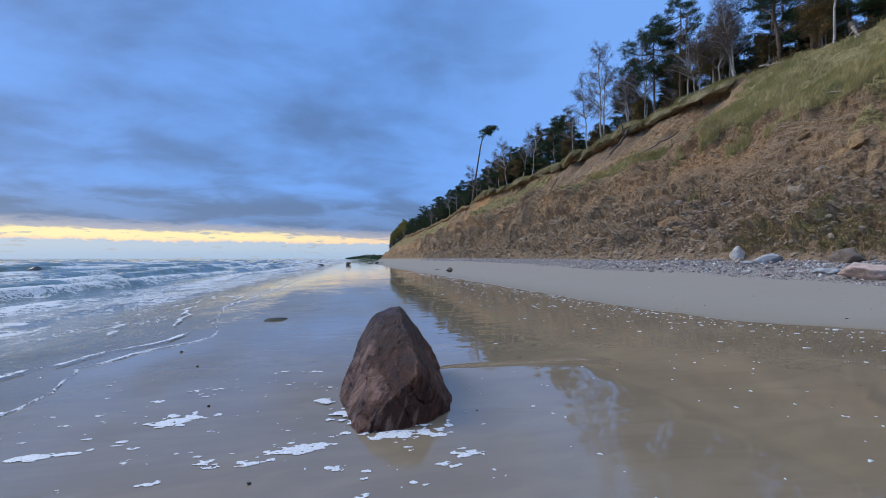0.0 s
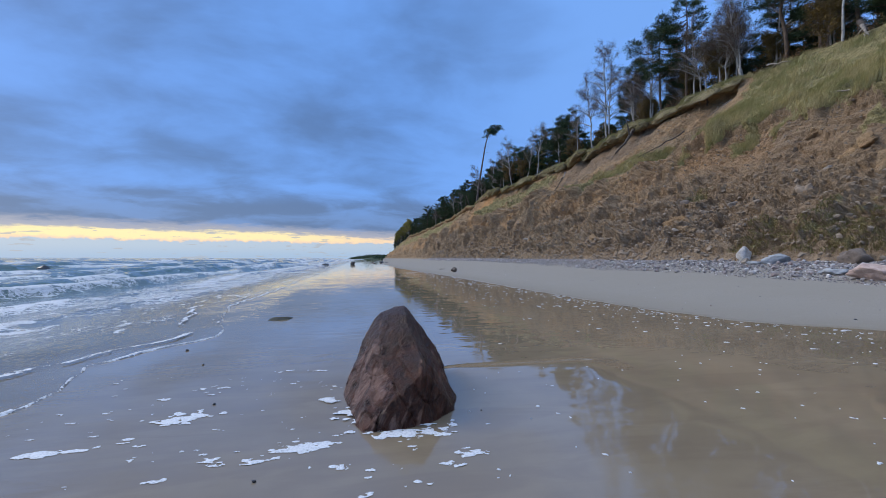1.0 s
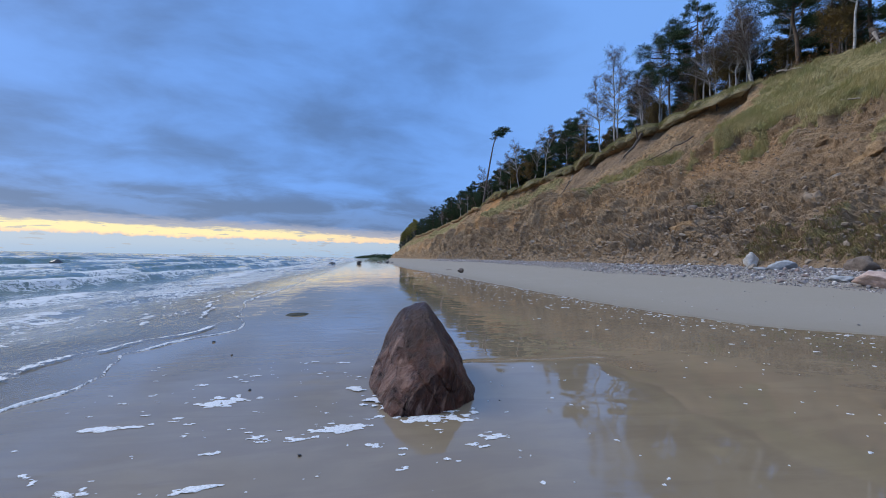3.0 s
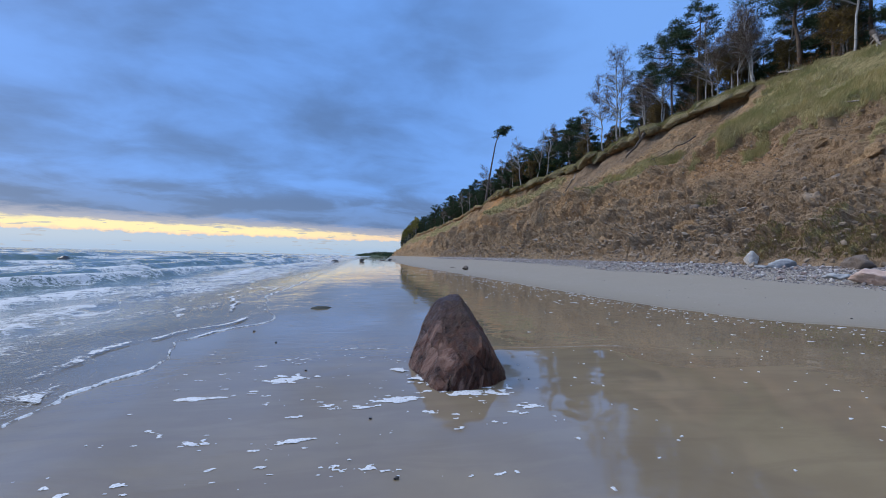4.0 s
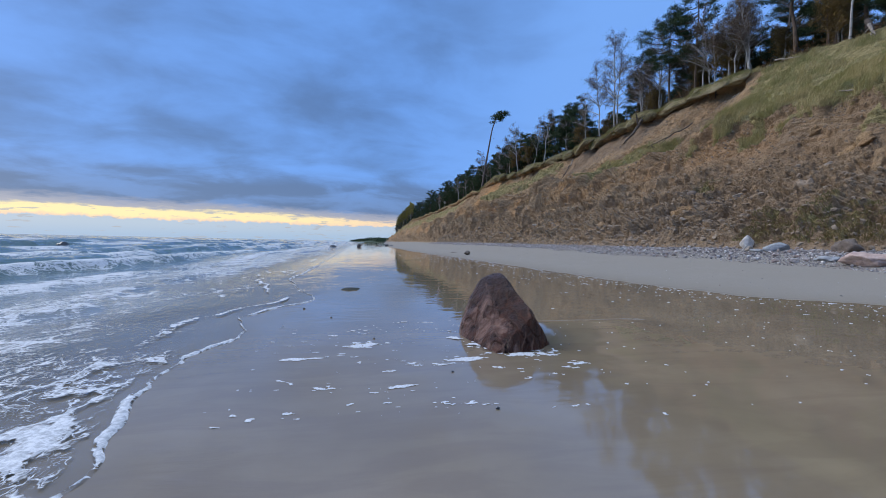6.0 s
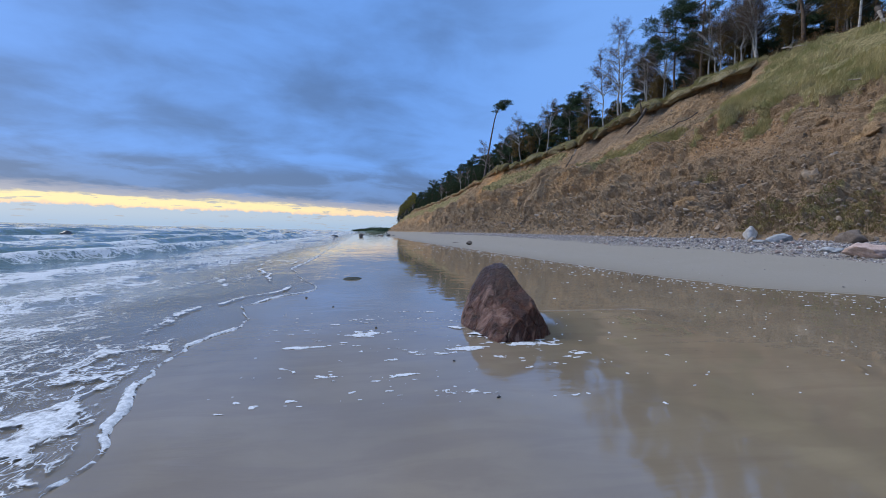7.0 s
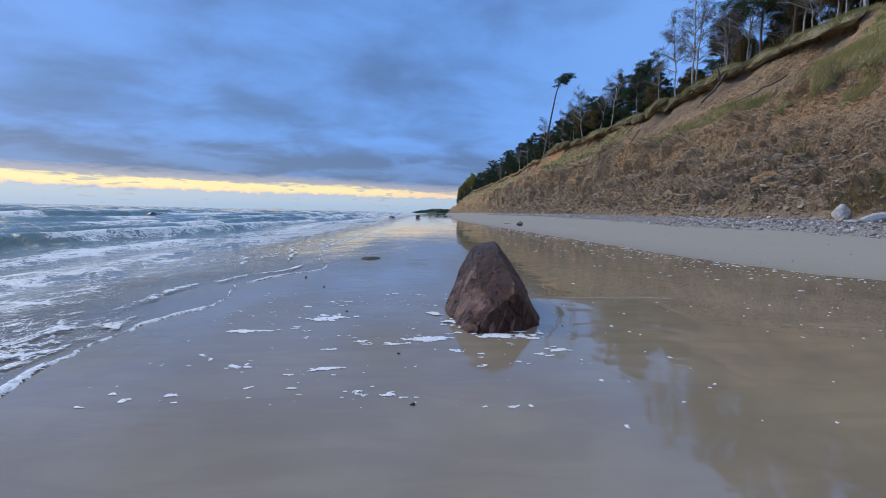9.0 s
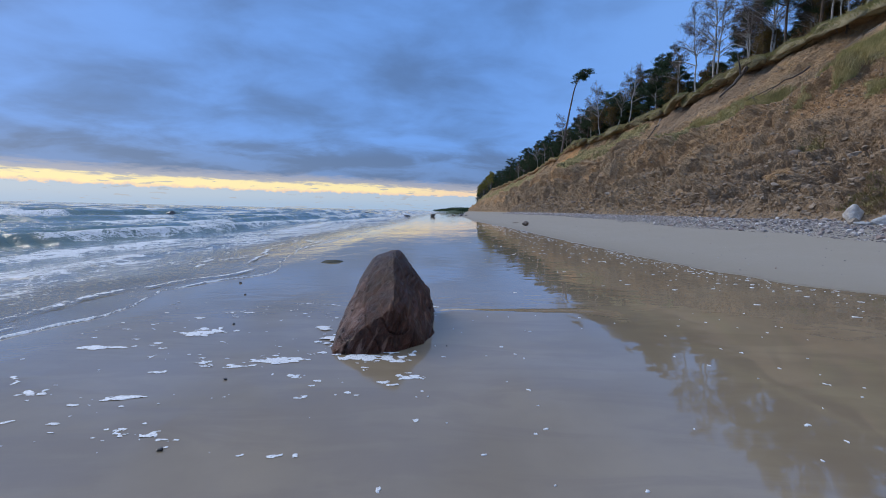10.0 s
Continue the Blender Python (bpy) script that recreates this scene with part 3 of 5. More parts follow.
def build_sea():
    d = np.concatenate([np.arange(0, 1.2, 0.05), np.arange(1.2, 16, 0.13), np.geomspace(16, 70, 190), np.geomspace(71, 420, 150), np.geomspace(425, 6000, 40)])
    ys = np.concatenate([-np.geomspace(3000, 9, 16), np.arange(-8, 18, 0.16), np.geomspace(18, 110, 200), np.geomspace(112, 4600, 90)])
    D, Y = np.meshgrid(d, ys, indexing="ij")
    X = shore_x(Y) - D
    flow = np.interp(D, [0, 1, 4, 9, 14, 30, 6000], [0.012, 0.03, 0.05, 0.12, 0.2, 0.0, 0.0])
    level = np.maximum(sand_z(X, Y) + flow, -0.42 + 0 * X)
    level[0] = sand_z(X[0], Y[0]) - 0.02
    Z = level.copy()
    foam = np.zeros_like(Z)
    wob = 1.6 * fbm(Y * 0.07, D * 0.03, 11, 3) + 0.35 * fbm(Y * 0.35, D * 0.1, 12, 3)
    # breakers: seaward distance, height, length of the back, share of the crest that is broken
    for k, (at, high, back, broken) in enumerate(((4.6, 0.13, 1.6, 0.95), (8.6, 0.2, 2.0, 0.9), (13.5, 0.46, 2.6, 0.75), (20, 0.56, 3.4, 0.45),
                                                  (28, 0.66, 4.2, 0.55), (38, 0.72, 5, 0.5), (50, 0.78, 6, 0.55), (64, 0.8, 7, 0.5), (84, 0.8, 9, 0.55))):
        w = D - at - wob * (1 + at * 0.06) - 1.2 * vnoise(Y * 0.03, Y * 0 + k, 30 + k)
        swell = 0.45 + 0.75 * smooth(vnoise(Y * 0.055 + 3.7 * k, Y * 0 + 2.0 * k, 20 + k), -0.3, 0.3)
        front = 0.28 * back
        shape = np.where(w < 0, np.exp(-(w / front) ** 2), np.exp(-(w / back) ** 2))
        Z += high * swell * shape
        crest = smooth(vnoise(Y * 0.11 + 7.1 * k, Y * 0 + 5.0 * k, 40 + k) + broken - 0.5, -0.12, 0.16)
        torn = 0.75 + 0.6 * fbm(Y * 1.3, D * 1.6, 50 + k, 3)
        crest = np.clip(crest * (0.6 if k == 0 else 0.95), 0, 1.0)
        foam = np.maximum(foam, crest * torn * np.where(w < 0, np.exp(-(w / (front * 1.7)) ** 2), np.exp(-(w / (back * 0.75)) ** 2)))
        foam = np.maximum(foam, 0.42 * crest * torn * np.exp(-((w - back) / (back * 1.3)) ** 2))
    rough = smooth(D, 3, 16)
    Z += rough * (0.16 * fbm(X * 0.55, Y * 0.33, 60, 4) + 0.05 * fbm(X * 2.2, Y * 1.6, 61, 2) * (D < 70))
    far = smooth(D, 60, 110)
    Z += far * 1.1 * fbm(X * 0.10, Y * 0.045, 62, 4)
    foam = np.maximum(foam, far * smooth(fbm(X * 0.11, Y * 0.035, 63, 4), 0.20, 0.34) * 0.75)
    # swash: lace of bubbles and a thick lip along the water's edge
    bulge = 0.5 + 0.95 * smooth(fbm(Y * 0.8, Y * 0, 70, 4), -0.3, 0.35)
    lip = np.exp(-((D - 0.05 * bulge - 0.015) / (0.010 + 0.030 * bulge)) ** 2)
    Z += 0.012 * lip * bulge
    foam = np.maximum(foam, np.clip(lip * (0.42 + 0.55 * bulge), 0, 1.0))
    # the fronts of two older tongues of water further out
    for at, k, strength in ((0.9, 73, 0.75), (2.3, 74, 0.65)):
        w = D - at - 0.9 * fbm(Y * 0.35, Y * 0, k, 3)
        front = np.exp(-(w / 0.055) ** 2) + 0.35 * smooth(w, 0.0, 0.05) * (1 - smooth(w, 0.05, 0.6))
        front = front * smooth(vnoise(Y * 0.45 + at, Y * 0, k + 5), -0.15, 0.15)
        Z += 0.010 * front
        foam = np.maximum(foam, np.clip(strength * front, 0, 1))
    lace = np.clip(0.30 + 0.5 * fbm(X * 0.55, Y * 0.28, 71, 4), 0.08, 0.42) + 0.06 * smooth(D, 1.0, 3.0)
    foam = np.maximum(foam, lace * smooth(D, 0.0, 0.3) * (1 - smooth(D, 7, 13)))
    streaks = 0.13 + 0.55 * fbm(X * 0.5, Y * 0.12, 72, 4)
    foam = np.maximum(foam, streaks * smooth(D, 7, 12) * (1 - 0.45 * smooth(D, 22, 45)))
    ob = sheet("water", np.stack([X, Y, Z], -1), WATER, "grey-green sea with breaking waves and white foam", {"seaward": D, "foam": np.clip(foam, 0, 1)})
    return ob


BARE = ([0, 0.16, 0.30, 0.345, 0.60, 0.86, 0.945, 0.982, 0.950, 0.942, 0.956, 1.0], [0, 0.10, 0.23, 0.36, 0.58, 0.82, 0.900, 0.955, 0.966, 0.994, 1.010, 1.014])
TURFED = ([0, 0.16, 0.32, 0.40, 0.48, 0.60, 0.72, 0.82, 0.88, 0.93, 0.965, 1.0], [0, 0.125, 0.30, 0.43, 0.50, 0.61, 0.73, 0.83, 0.89, 0.935, 0.97, 1.0])
KNOTS = [0, 0.14, 0.28, 0.36, 0.56, 0.78, 0.87, 0.91, 0.925, 0.945, 0.96, 1.0]


def turfed(y):
    return 1 - smooth(y, 38.0, 41.5)


def grass_edge(y):
    """Height share at which the grass of the upper slope breaks off."""
    return 0.50 + 0.09 * fbm(y * 0.3, y * 0 + 1, 95, 4) - 0.009 * (30 - np.clip(y, 14, 44))


def cliff_point(u, y):
    """The face of the cliff: u from 0 at its toe to 1 at its crest."""
    w = turfed(y)
    a = np.interp(u, KNOTS, BARE[0]) * (1 - w) + np.interp(u, KNOTS, TURFED[0]) * w
    v = np.interp(u, KNOTS, BARE[1]) * (1 - w) + np.interp(u, KNOTS, TURFED[1]) * w
    tx, cx, cz = toe_x(y), crest_x(y), crest_z(y)
    cx = cx + 1.5 * fbm(y * 0.13, y * 0 + 1.5, 80, 3) + (1.1 * fbm(y * 0.5, y * 0 + 4.5, 81, 2) + 0.45 * fbm(y * 1.7, y * 0 + 2.5, 107, 2)) * (1 - 0.6 * w)
    tz = sand_z(tx, y) - 0.1
    x = tx + (cx - tx) * a
    z = tz + (cz + 0.8 * fbm(y * 0.2, y * 0 + 2.5, 82, 3) + 0.4 * fbm(y * 0.9, y * 0 + 7.5, 108, 2) - tz) * v
    s = x * 0.75 + z * 0.66                    # distance up the face
    face = smooth(u, 0.0, 0.06) * (1 - smooth(u, 0.86, 0.93))
    lump = 1.5 * fbm(y * 0.13, s * 0.16, 83, 3) + 0.40 * fbm(y * 0.5, s * 0.5, 84, 3)
    warp = 0.8 * fbm(y * 0.35, s * 0.35, 101, 2)
    wy = y + 1.8 * fbm(y * 0.12, s * 0.10, 102, 3) + 0.25 * warp
    # gullies down the fall line: sharp floors between rounded ribs, coarse to fine
    g1, g2 = np.abs(vnoise(wy * 0.20, s * 0.030, 85)), np.abs(vnoise(wy * 0.55 + 0.4 * warp, s * 0.055, 103))
    g3, g4 = np.abs(vnoise(wy * 1.4, s * 0.11, 90)), np.abs(vnoise(wy * 3.4, s * 0.28, 109))
    gully = 1.5 * g1 + 1.3 * g2 + 0.8 * g3 + 0.34 * g4 - 0.46
    rill_band = smooth(v, 0.10, 0.20) * (1 - smooth(v, 0.40, 0.52)) * (0.35 + 0.65 * smooth(vnoise(y * 0.08, y * 0, 87), -0.25, 0.2)) * smooth(y, 31, 38)
    talus = 1 - smooth(v, 0.2, 0.34)
    # scarps across the face, their edges notched by the gullies
    rise = s * 0.34 + 0.09 * y + 1.0 * fbm(y * 0.14, s * 0.12, 110, 3) + 0.7 * gully
    steps = stair(rise) * smooth(vnoise(y * 0.10, s * 0.14, 111), -0.18, 0.12)
    small = s * 1.05 - 0.2 * y + 0.9 * fbm(y * 0.45, s * 0.3, 112, 3) + 0.6 * gully
    steps = steps + 0.42 * stair(small) * smooth(vnoise(y * 0.35, s * 0.35, 113), -0.08, 0.12)
    steps = steps * (1 - 0.75 * w * smooth(v, 0.45, 0.55)) * (1 - smooth(v, 0.66, 0.78))
    # blocks of clay that have come away, in patches
    loose = smooth(fbm(y * 0.13, s * 0.16, 118, 3), -0.12, 0.18) * (1 - 0.6 * smooth(v, 0.45, 0.65))
    heap = 0.24 * blocks_of(y * 0.62 + 0.5 * warp, s * 0.70, 91) + 0.26 * blocks_of(y * 1.5, s * 1.6 + 0.4 * warp, 104) + 0.20 * blocks_of(y * 3.4, s * 3.2, 114)
    calm = 1 - 0.8 * smooth(v, 0.48, 0.62) * w
    bare = smooth(y, 47, 51) * (1 - smooth(y, 66, 72)) * smooth(v, 0.60, 0.68)
    slide = smooth(y, 24, 26.5) * (1 - smooth(y, 32.5, 35)) * np.exp(-((v - 0.42) / 0.07) ** 2)
    quiet = (1 - 0.75 * bare) * (1 - 0.45 * slide)
    # the turf of the upper slope ends in a ragged step
    brow = 0.75 * smooth(v, grass_edge(y) - 0.016 + 0.02 * gully, grass_edge(y) + 0.004 + 0.02 * gully) * (1 - smooth(v, 0.60, 0.80)) * (1 - smooth(y, 33, 37))
    out = face * (lump * (0.45 + 0.55 * (1 - w * smooth(v, 0.45, 0.6))) + gully * (0.85 + 2.6 * rill_band) * calm * quiet + 0.46 * steps * quiet
                  + heap * (0.34 + 0.70 * np.maximum(0.7 * loose, talus)) * calm * quiet * (1 - 0.5 * rill_band) + 0.5 * talus * fbm(y * 0.8, s * 0.8, 116, 2) + brow - 0.7 * slide)
    ledge = (0.15 + 1.8 * np.clip(vnoise(y * 0.21, y * 0 + 9.5, 106) + 0.4, 0, 1)) * smooth(u, 0.90, 0.93) * (1 - smooth(u, 0.965, 1.0)) * (1 - w)
    tuft = ledge * (0.2 + 0.55 * fbm(y * 0.45, y * 0 + 6.5, 93, 3) + 0.30 * fbm(y * 1.8, u * 12, 94, 2))
    x = x - 0.66 * out - tuft * 1.5
    z = z + 0.75 * out + 0.3 * tuft * smooth(u, 0.93, 0.95)
    return x, z, v


def cliff_masks(u, y, v):
    g = 0.10 + 0.0 * u
    edge = grass_edge(y)
    patch = 0.75 * smooth(fbm(y * 0.7, v * 16, 115, 3), 0.02, 0.22) * smooth(v, edge - 0.15, edge - 0.03) * (1 - smooth(y, 33, 36))
    g = np.maximum(g, patch)
    start = 33.5 + 15 * (v - 0.6) + 2.0 * fbm(y * 0.3, v * 8, 98, 3)
    g = np.maximum(g, (1 - smooth(y, start - 0.8, start + 1.2)) * smooth(v, edge - 0.03, edge + 0.05))
    g = np.maximum(g, 0.30 * smooth(v, 0.62, 0.7) * (1 - smooth(y, 44, 48)) * (1 + fbm(y * 0.5, v * 10, 102, 3)))
    lip = smooth(u, 0.938, 0.948) * (1 - turfed(y))
    g = np.maximum(g, lip * 0.9)
    streak = np.exp(-((v - 0.52 - 0.012 * (46 - y)) / 0.075) ** 2) * smooth(y, 39.5, 42.5) * (1 - smooth(y, 49, 55))
    g = np.maximum(g, streak * 0.95)
    upper = smooth(v, 0.5, 0.62) * (1 - smooth(v, 0.86, 0.93)) * np.maximum(smooth(y, 66, 76) * (1 - smooth(y, 95, 99)), smooth(y, 118, 126))
    g = np.maximum(g, upper * (0.72 + 0.5 * fbm(y * 0.12, v * 5, 96, 3)))
    toe = (1 - smooth(v, 0.10, 0.17)) * smooth(v, 0.01, 0.03) * smooth(y, 5, 9) * (1 - smooth(y, 19, 21.5))
    g = np.maximum(g, toe * 0.46)
    weed = np.exp(-((y - 28) / 1.6) ** 2 - ((v - 0.25) / 0.045) ** 2)
    g = np.maximum(g, weed * 0.6)
    mid = np.exp(-((y - 45) / 9.0) ** 2 - ((v - 0.44) / 0.05) ** 2)
    g = np.maximum(g, mid * 0.4)
    rust = 1.0 * np.exp(-((y - 98 - 14 * (v - 0.7)) / 4.5) ** 2) * smooth(v, 0.42, 0.6) * (1 - smooth(v, 0.92, 0.96))
    rust = np.maximum(rust, 0.62 * smooth(y, 24.5, 27) * (1 - smooth(y, 33, 35.5)) * np.exp(-((v - 0.44) / 0.065) ** 2))
    rust = np.maximum(rust, 0.40 * smooth(fbm(y * 0.12, v * 6, 97, 3), -0.02, 0.25) * smooth(v, 0.16, 0.24) * (1 - smooth(v, 0.38, 0.48)) * smooth(y, 30, 42))
    clay = 0.8 * smooth(y, 49, 52) * (1 - smooth(y, 66, 72)) * smooth(v, 0.66, 0.73) * (1 - smooth(u, 0.89, 0.92))
    grey = 0.75 * smooth(y, 14, 17) * (1 - smooth(y, 24.5, 28)) * np.exp(-((v - 0.40) / 0.07) ** 2) * smooth(fbm(y * 0.3, v * 12, 117, 3), -0.2, 0.1)
    clay = np.maximum(clay, np.maximum(grey, 0.5 * (1 - smooth(y, 28, 44)) * (1 - smooth(v, 0.5, 0.6))))
    return np.clip(g, 0, 1), np.clip(rust, 0, 1), np.clip(clay, 0, 1)


def build_cliff():
    ys = np.concatenate([np.linspace(-90, 6, 60), np.arange(6.1, 30, 0.10), np.arange(30, 60, 0.14), np.geomspace(60, 130, 260), np.geomspace(131, 520, 150)])
    us = np.concatenate([np.linspace(0, 0.56, 220), np.linspace(0.563, 0.90, 96), np.linspace(0.903, 1.0, 40)])
    U, Y = np.meshgrid(us, ys, indexing="ij")
    X, Z, V = cliff_point(U, Y)
    g, rust, clay = cliff_masks(U, Y, V)
    # the wooded flat behind the crest
    back = np.array([1.5, 4, 9, 20, 60, 300])[:, None]
    Xb = X[-1][None, :] + back
    Yb = np.repeat(Y[-1][None, :], len(back), 0)
    Zb = Z[-1][None, :] + 0.05 * back + 0.5 * fbm(Xb * 0.2, Yb * 0.2, 99, 3) * (1 - turfed(Yb) * 0.5)
    P = np.stack([np.concatenate([X, Xb]), np.concatenate([Y, Yb]), np.concatenate([Z, Zb])], -1)
    ones = np.ones_like(Xb)
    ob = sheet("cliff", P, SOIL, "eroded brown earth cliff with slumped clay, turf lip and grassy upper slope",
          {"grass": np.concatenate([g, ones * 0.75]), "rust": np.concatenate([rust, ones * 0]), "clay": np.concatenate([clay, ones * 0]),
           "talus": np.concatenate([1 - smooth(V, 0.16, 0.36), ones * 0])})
    ob.data.shade_flat()
    return ob


GROUND = build_ground()
build_sea()
CLIFF = build_cliff()


# ---- trees ----
class Soup:
    """Collects loose triangles and tubes into one mesh."""

    def __init__(self):
        self.v, self.f, self.count = [], [], 0

    def push(self, verts, faces):
        self.v.append(np.asarray(verts, dtype=float))
        self.f.extend([tuple(int(i) + self.count for i in q) for q in faces])
        self.count += len(verts)

    def tube(self, pts, radii, sides=6):
        pts = np.asarray(pts, dtype=float)
        way = np.gradient(pts, axis=0)
        way /= np.linalg.norm(way, axis=1)[:, None] + 1e-9
        ref = np.array([1.0, 0, 0]) if abs(way[0][0]) < 0.8 else np.array([0, 1.0, 0])
        a = np.cross(way, ref)
        a /= np.linalg.norm(a, axis=1)[:, None] + 1e-9
        b = np.cross(way, a)
        t = np.linspace(0, 2 * np.pi, sides, endpoint=False)
        ring = pts[:, None] + np.asarray(radii)[:, None, None] * (np.cos(t)[None, :, None] * a[:, None] + np.sin(t)[None, :, None] * b[:, None])
        n = len(pts)
        faces = [(i * sides + k, i * sides + (k + 1) % sides, (i + 1) * sides + (k + 1) % sides, (i + 1) * sides + k) for i in range(n - 1) for k in range(sides)]
        faces.append(tuple(range((n - 1) * sides, n * sides)))
        self.push(ring.reshape(-1, 3), faces)

    def slivers(self, centre, way, length, width, rng):
        """Thin leaf-like triangles, one for each row of centre and way."""
        n = len(centre)
        side = np.cross(way, rng.normal(size=(n, 3)))
        side /= np.linalg.norm(side, axis=1)[:, None] + 1e-9
        tip = centre + way * length[:, None]
        mid = centre + way * (0.45 * length)[:, None]
        v = np.stack([centre, mid + side * width[:, None], tip, mid - side * width[:, None]], 1).reshape(-1, 3)
        idx = np.arange(n * 4).reshape(n, 4)
        self.v.append(v)
        self.f.extend([tuple(q) for q in (idx + self.count).tolist()])
        self.count += n * 4

    def make(self, name, mat, parent=None, label="", smooth_faces=False):
        return mesh_object(name, np.concatenate(self.v), self.f, mat, parent, label, smooth_faces)


def unit(v):
    return v / (np.linalg.norm(v, axis=-1, keepdims=True) + 1e-9)


def stem_line(rng, height, lean, bend, n=9):
    t = np.linspace(0, 1, n)
    a = rng.uniform(0, 2 * np.pi)
    off = lean * t + bend * np.sin(t * np.pi * 0.9)
    jig = rng.normal(size=(n, 2)) * height * 0.006
    return np.stack([off * np.cos(a) + jig[:, 0] * (t > 0), off * np.sin(a) + jig[:, 1] * (t > 0), height * t - 0.4 * (t == 0)], -1)


def along(pts, t):
    k = t * (len(pts) - 1)
    i = min(int(k), len(pts) - 2)
    return pts[i] + (pts[i + 1] - pts[i]) * (k - i)


def make_pine(seed, height, first, spread, tufts, flat=0.35):
    """A Scots pine: bare lower trunk, whorls of limbs, dense tufts of needles."""
    rng = np.random.default_rng(seed)
    tree = new("pine_tree")
    wood, green = Soup(), Soup()
    line = stem_line(rng, height, rng.uniform(0, 0.8), rng.uniform(-0.3, 0.3))
    r = 0.0115 * height
    wood.tube(line, r * (1.15 - 0.95 * np.linspace(0, 1, len(line)) ** 0.9), 7)
    limbs = int(height * 2.3)
    for k in range(limbs):
        t = first + (0.985 - first) * (k + rng.uniform(0, 0.6)) / limbs
        base = along(line, min(t, 0.99))
        a = rng.uniform(0, 2 * np.pi)
        crown = (t - first) / (1 - first)
        reach = spread * (0.35 + 0.9 * np.sin(np.pi * min(crown * 0.8 + 0.22, 1.0))) * rng.uniform(0.55, 1.15)
        rise = reach * rng.uniform(-0.05, 0.45) * (0.5 + crown)
        n = 5
        s = np.linspace(0, 1, n)
        pts = base + np.stack([np.cos(a) * reach * s, np.sin(a) * reach * s, rise * s ** 1.4 - 0.12 * reach * np.sin(np.pi * s)], -1)
        wood.tube(pts, 0.022 * reach * (1.2 - s), 4)
        for _ in range(max(3, int(1.5 * tufts * reach / spread))):
            q = rng.beta(2.2, 1.2) * 0.75 + 0.30
            c = along(pts, min(q, 1.0)) + rng.normal(size=3) * np.array([0.24, 0.24, 0.07]) * reach * 0.5 + np.array([0, 0, 0.12])
            m = rng.integers(34, 48)
            w = unit(rng.normal(size=(m, 3)) * np.array([1, 1, flat * 2]) + np.array([np.cos(a) * 0.4, np.sin(a) * 0.4, 0.45]))
            cc = c + rng.normal(size=(m, 3)) * np.array([0.24, 0.24, 0.09])
            green.slivers(cc, w, rng.uniform(0.26, 0.5, m), rng.uniform(0.018, 0.036, m), rng)
    # dead stubs below the crown
    for _ in range(7):
        t = rng.uniform(0.05, max(first, 0.1))
        a, g = rng.uniform(0, 6.28), rng.uniform(0.4, 1.1)
        p = along(line, t)
        wood.tube([p, p + np.array([np.cos(a) * g, np.sin(a) * g, 0.1 * g])], [0.03, 0.008], 4)
    wood.make("trunk", BARK_PINE, tree, "", True)
    green.make("crown", NEEDLES, tree)
    return tagged(tree, "dark green Scots pine with bare lower trunk on the clifftop", "tree", "pines on the clifftop")


def make_leafy(seed, height, stems, leaf_mat, leaves, bark, name, label, group, droop=0.25, lean=0.8, size=0.09):
    """A birch or other broadleaf: white stems, fine twigs, thin autumn foliage."""
    rng = np.random.default_rng(seed)
    tree = new(name)
    wood, twigs, green = Soup(), Soup(), Soup()
    for s in range(stems):
        h = height * rng.uniform(0.82, 1.0)
        line = stem_line(rng, h, lean * rng.uniform(0.5, 1.6), rng.uniform(-0.5, 0.5), 11)
        r = 0.0085 * h
        wood.tube(line, r * (1.1 - 0.98 * np.linspace(0, 1, 11)) + 0.008, 7)
        for k in range(int(h * 2.3)):
            t = rng.uniform(0.34, 0.98)
            base = along(line, t)
            a = rng.uniform(0, 2 * np.pi)
            reach = 0.26 * h * (1.12 - t) * rng.uniform(0.5, 1.3) + 0.45
            q = np.linspace(0, 1, 5)
            rise = reach * rng.uniform(0.5, 1.25)
            pts = base + np.stack([np.cos(a) * reach * q, np.sin(a) * reach * q, rise * q - droop * reach * q ** 3], -1)
            (wood if reach > 1.5 else twigs).tube(pts, 0.017 * reach * (1.15 - q) + 0.006, 4)
            for _ in range(int(7 + 5 * reach)):
                u = rng.uniform(0.25, 1.0)
                p = along(pts, u)
                w = unit(rng.normal(size=3) + np.array([np.cos(a) * 0.8, np.sin(a) * 0.8, 0.5]))
                g = rng.uniform(0.35, 0.95)
                end = p + w * g + np.array([0, 0, -droop * g * 0.5])
                twigs.tube([p, p + w * g * 0.55, end], [0.012, 0.009, 0.005], 3)
                for _ in range(2):
                    o = p + (end - p) * rng.uniform(0.3, 1.0)
                    w2 = unit(rng.normal(size=3) + w * 0.8)
                    twigs.tube([o, o + w2 * 0.35, o + w2 * 0.55 + np.array([0, 0, -0.12])], [0.008, 0.006, 0.003], 3)
                m = rng.poisson(leaves)
                if m:
                    cc = p + (end - p) * rng.uniform(0.2, 1.1, (m, 1)) + rng.normal(size=(m, 3)) * 0.16
                    green.slivers(cc, unit(rng.normal(size=(m, 3)) + np.array([0, 0, -0.5])), rng.uniform(0.7, 1.4, m) * size * 1.5, rng.uniform(0.6, 1.2, m) * size * 0.5, rng)
    wood.make("trunk", bark, tree, "", True)
    twigs.make("twigwork", BARK_TWIG, tree, "fine grey-brown twigs", True)
    green.make("foliage", leaf_mat, tree)
    return tagged(tree, label, "tree", group)


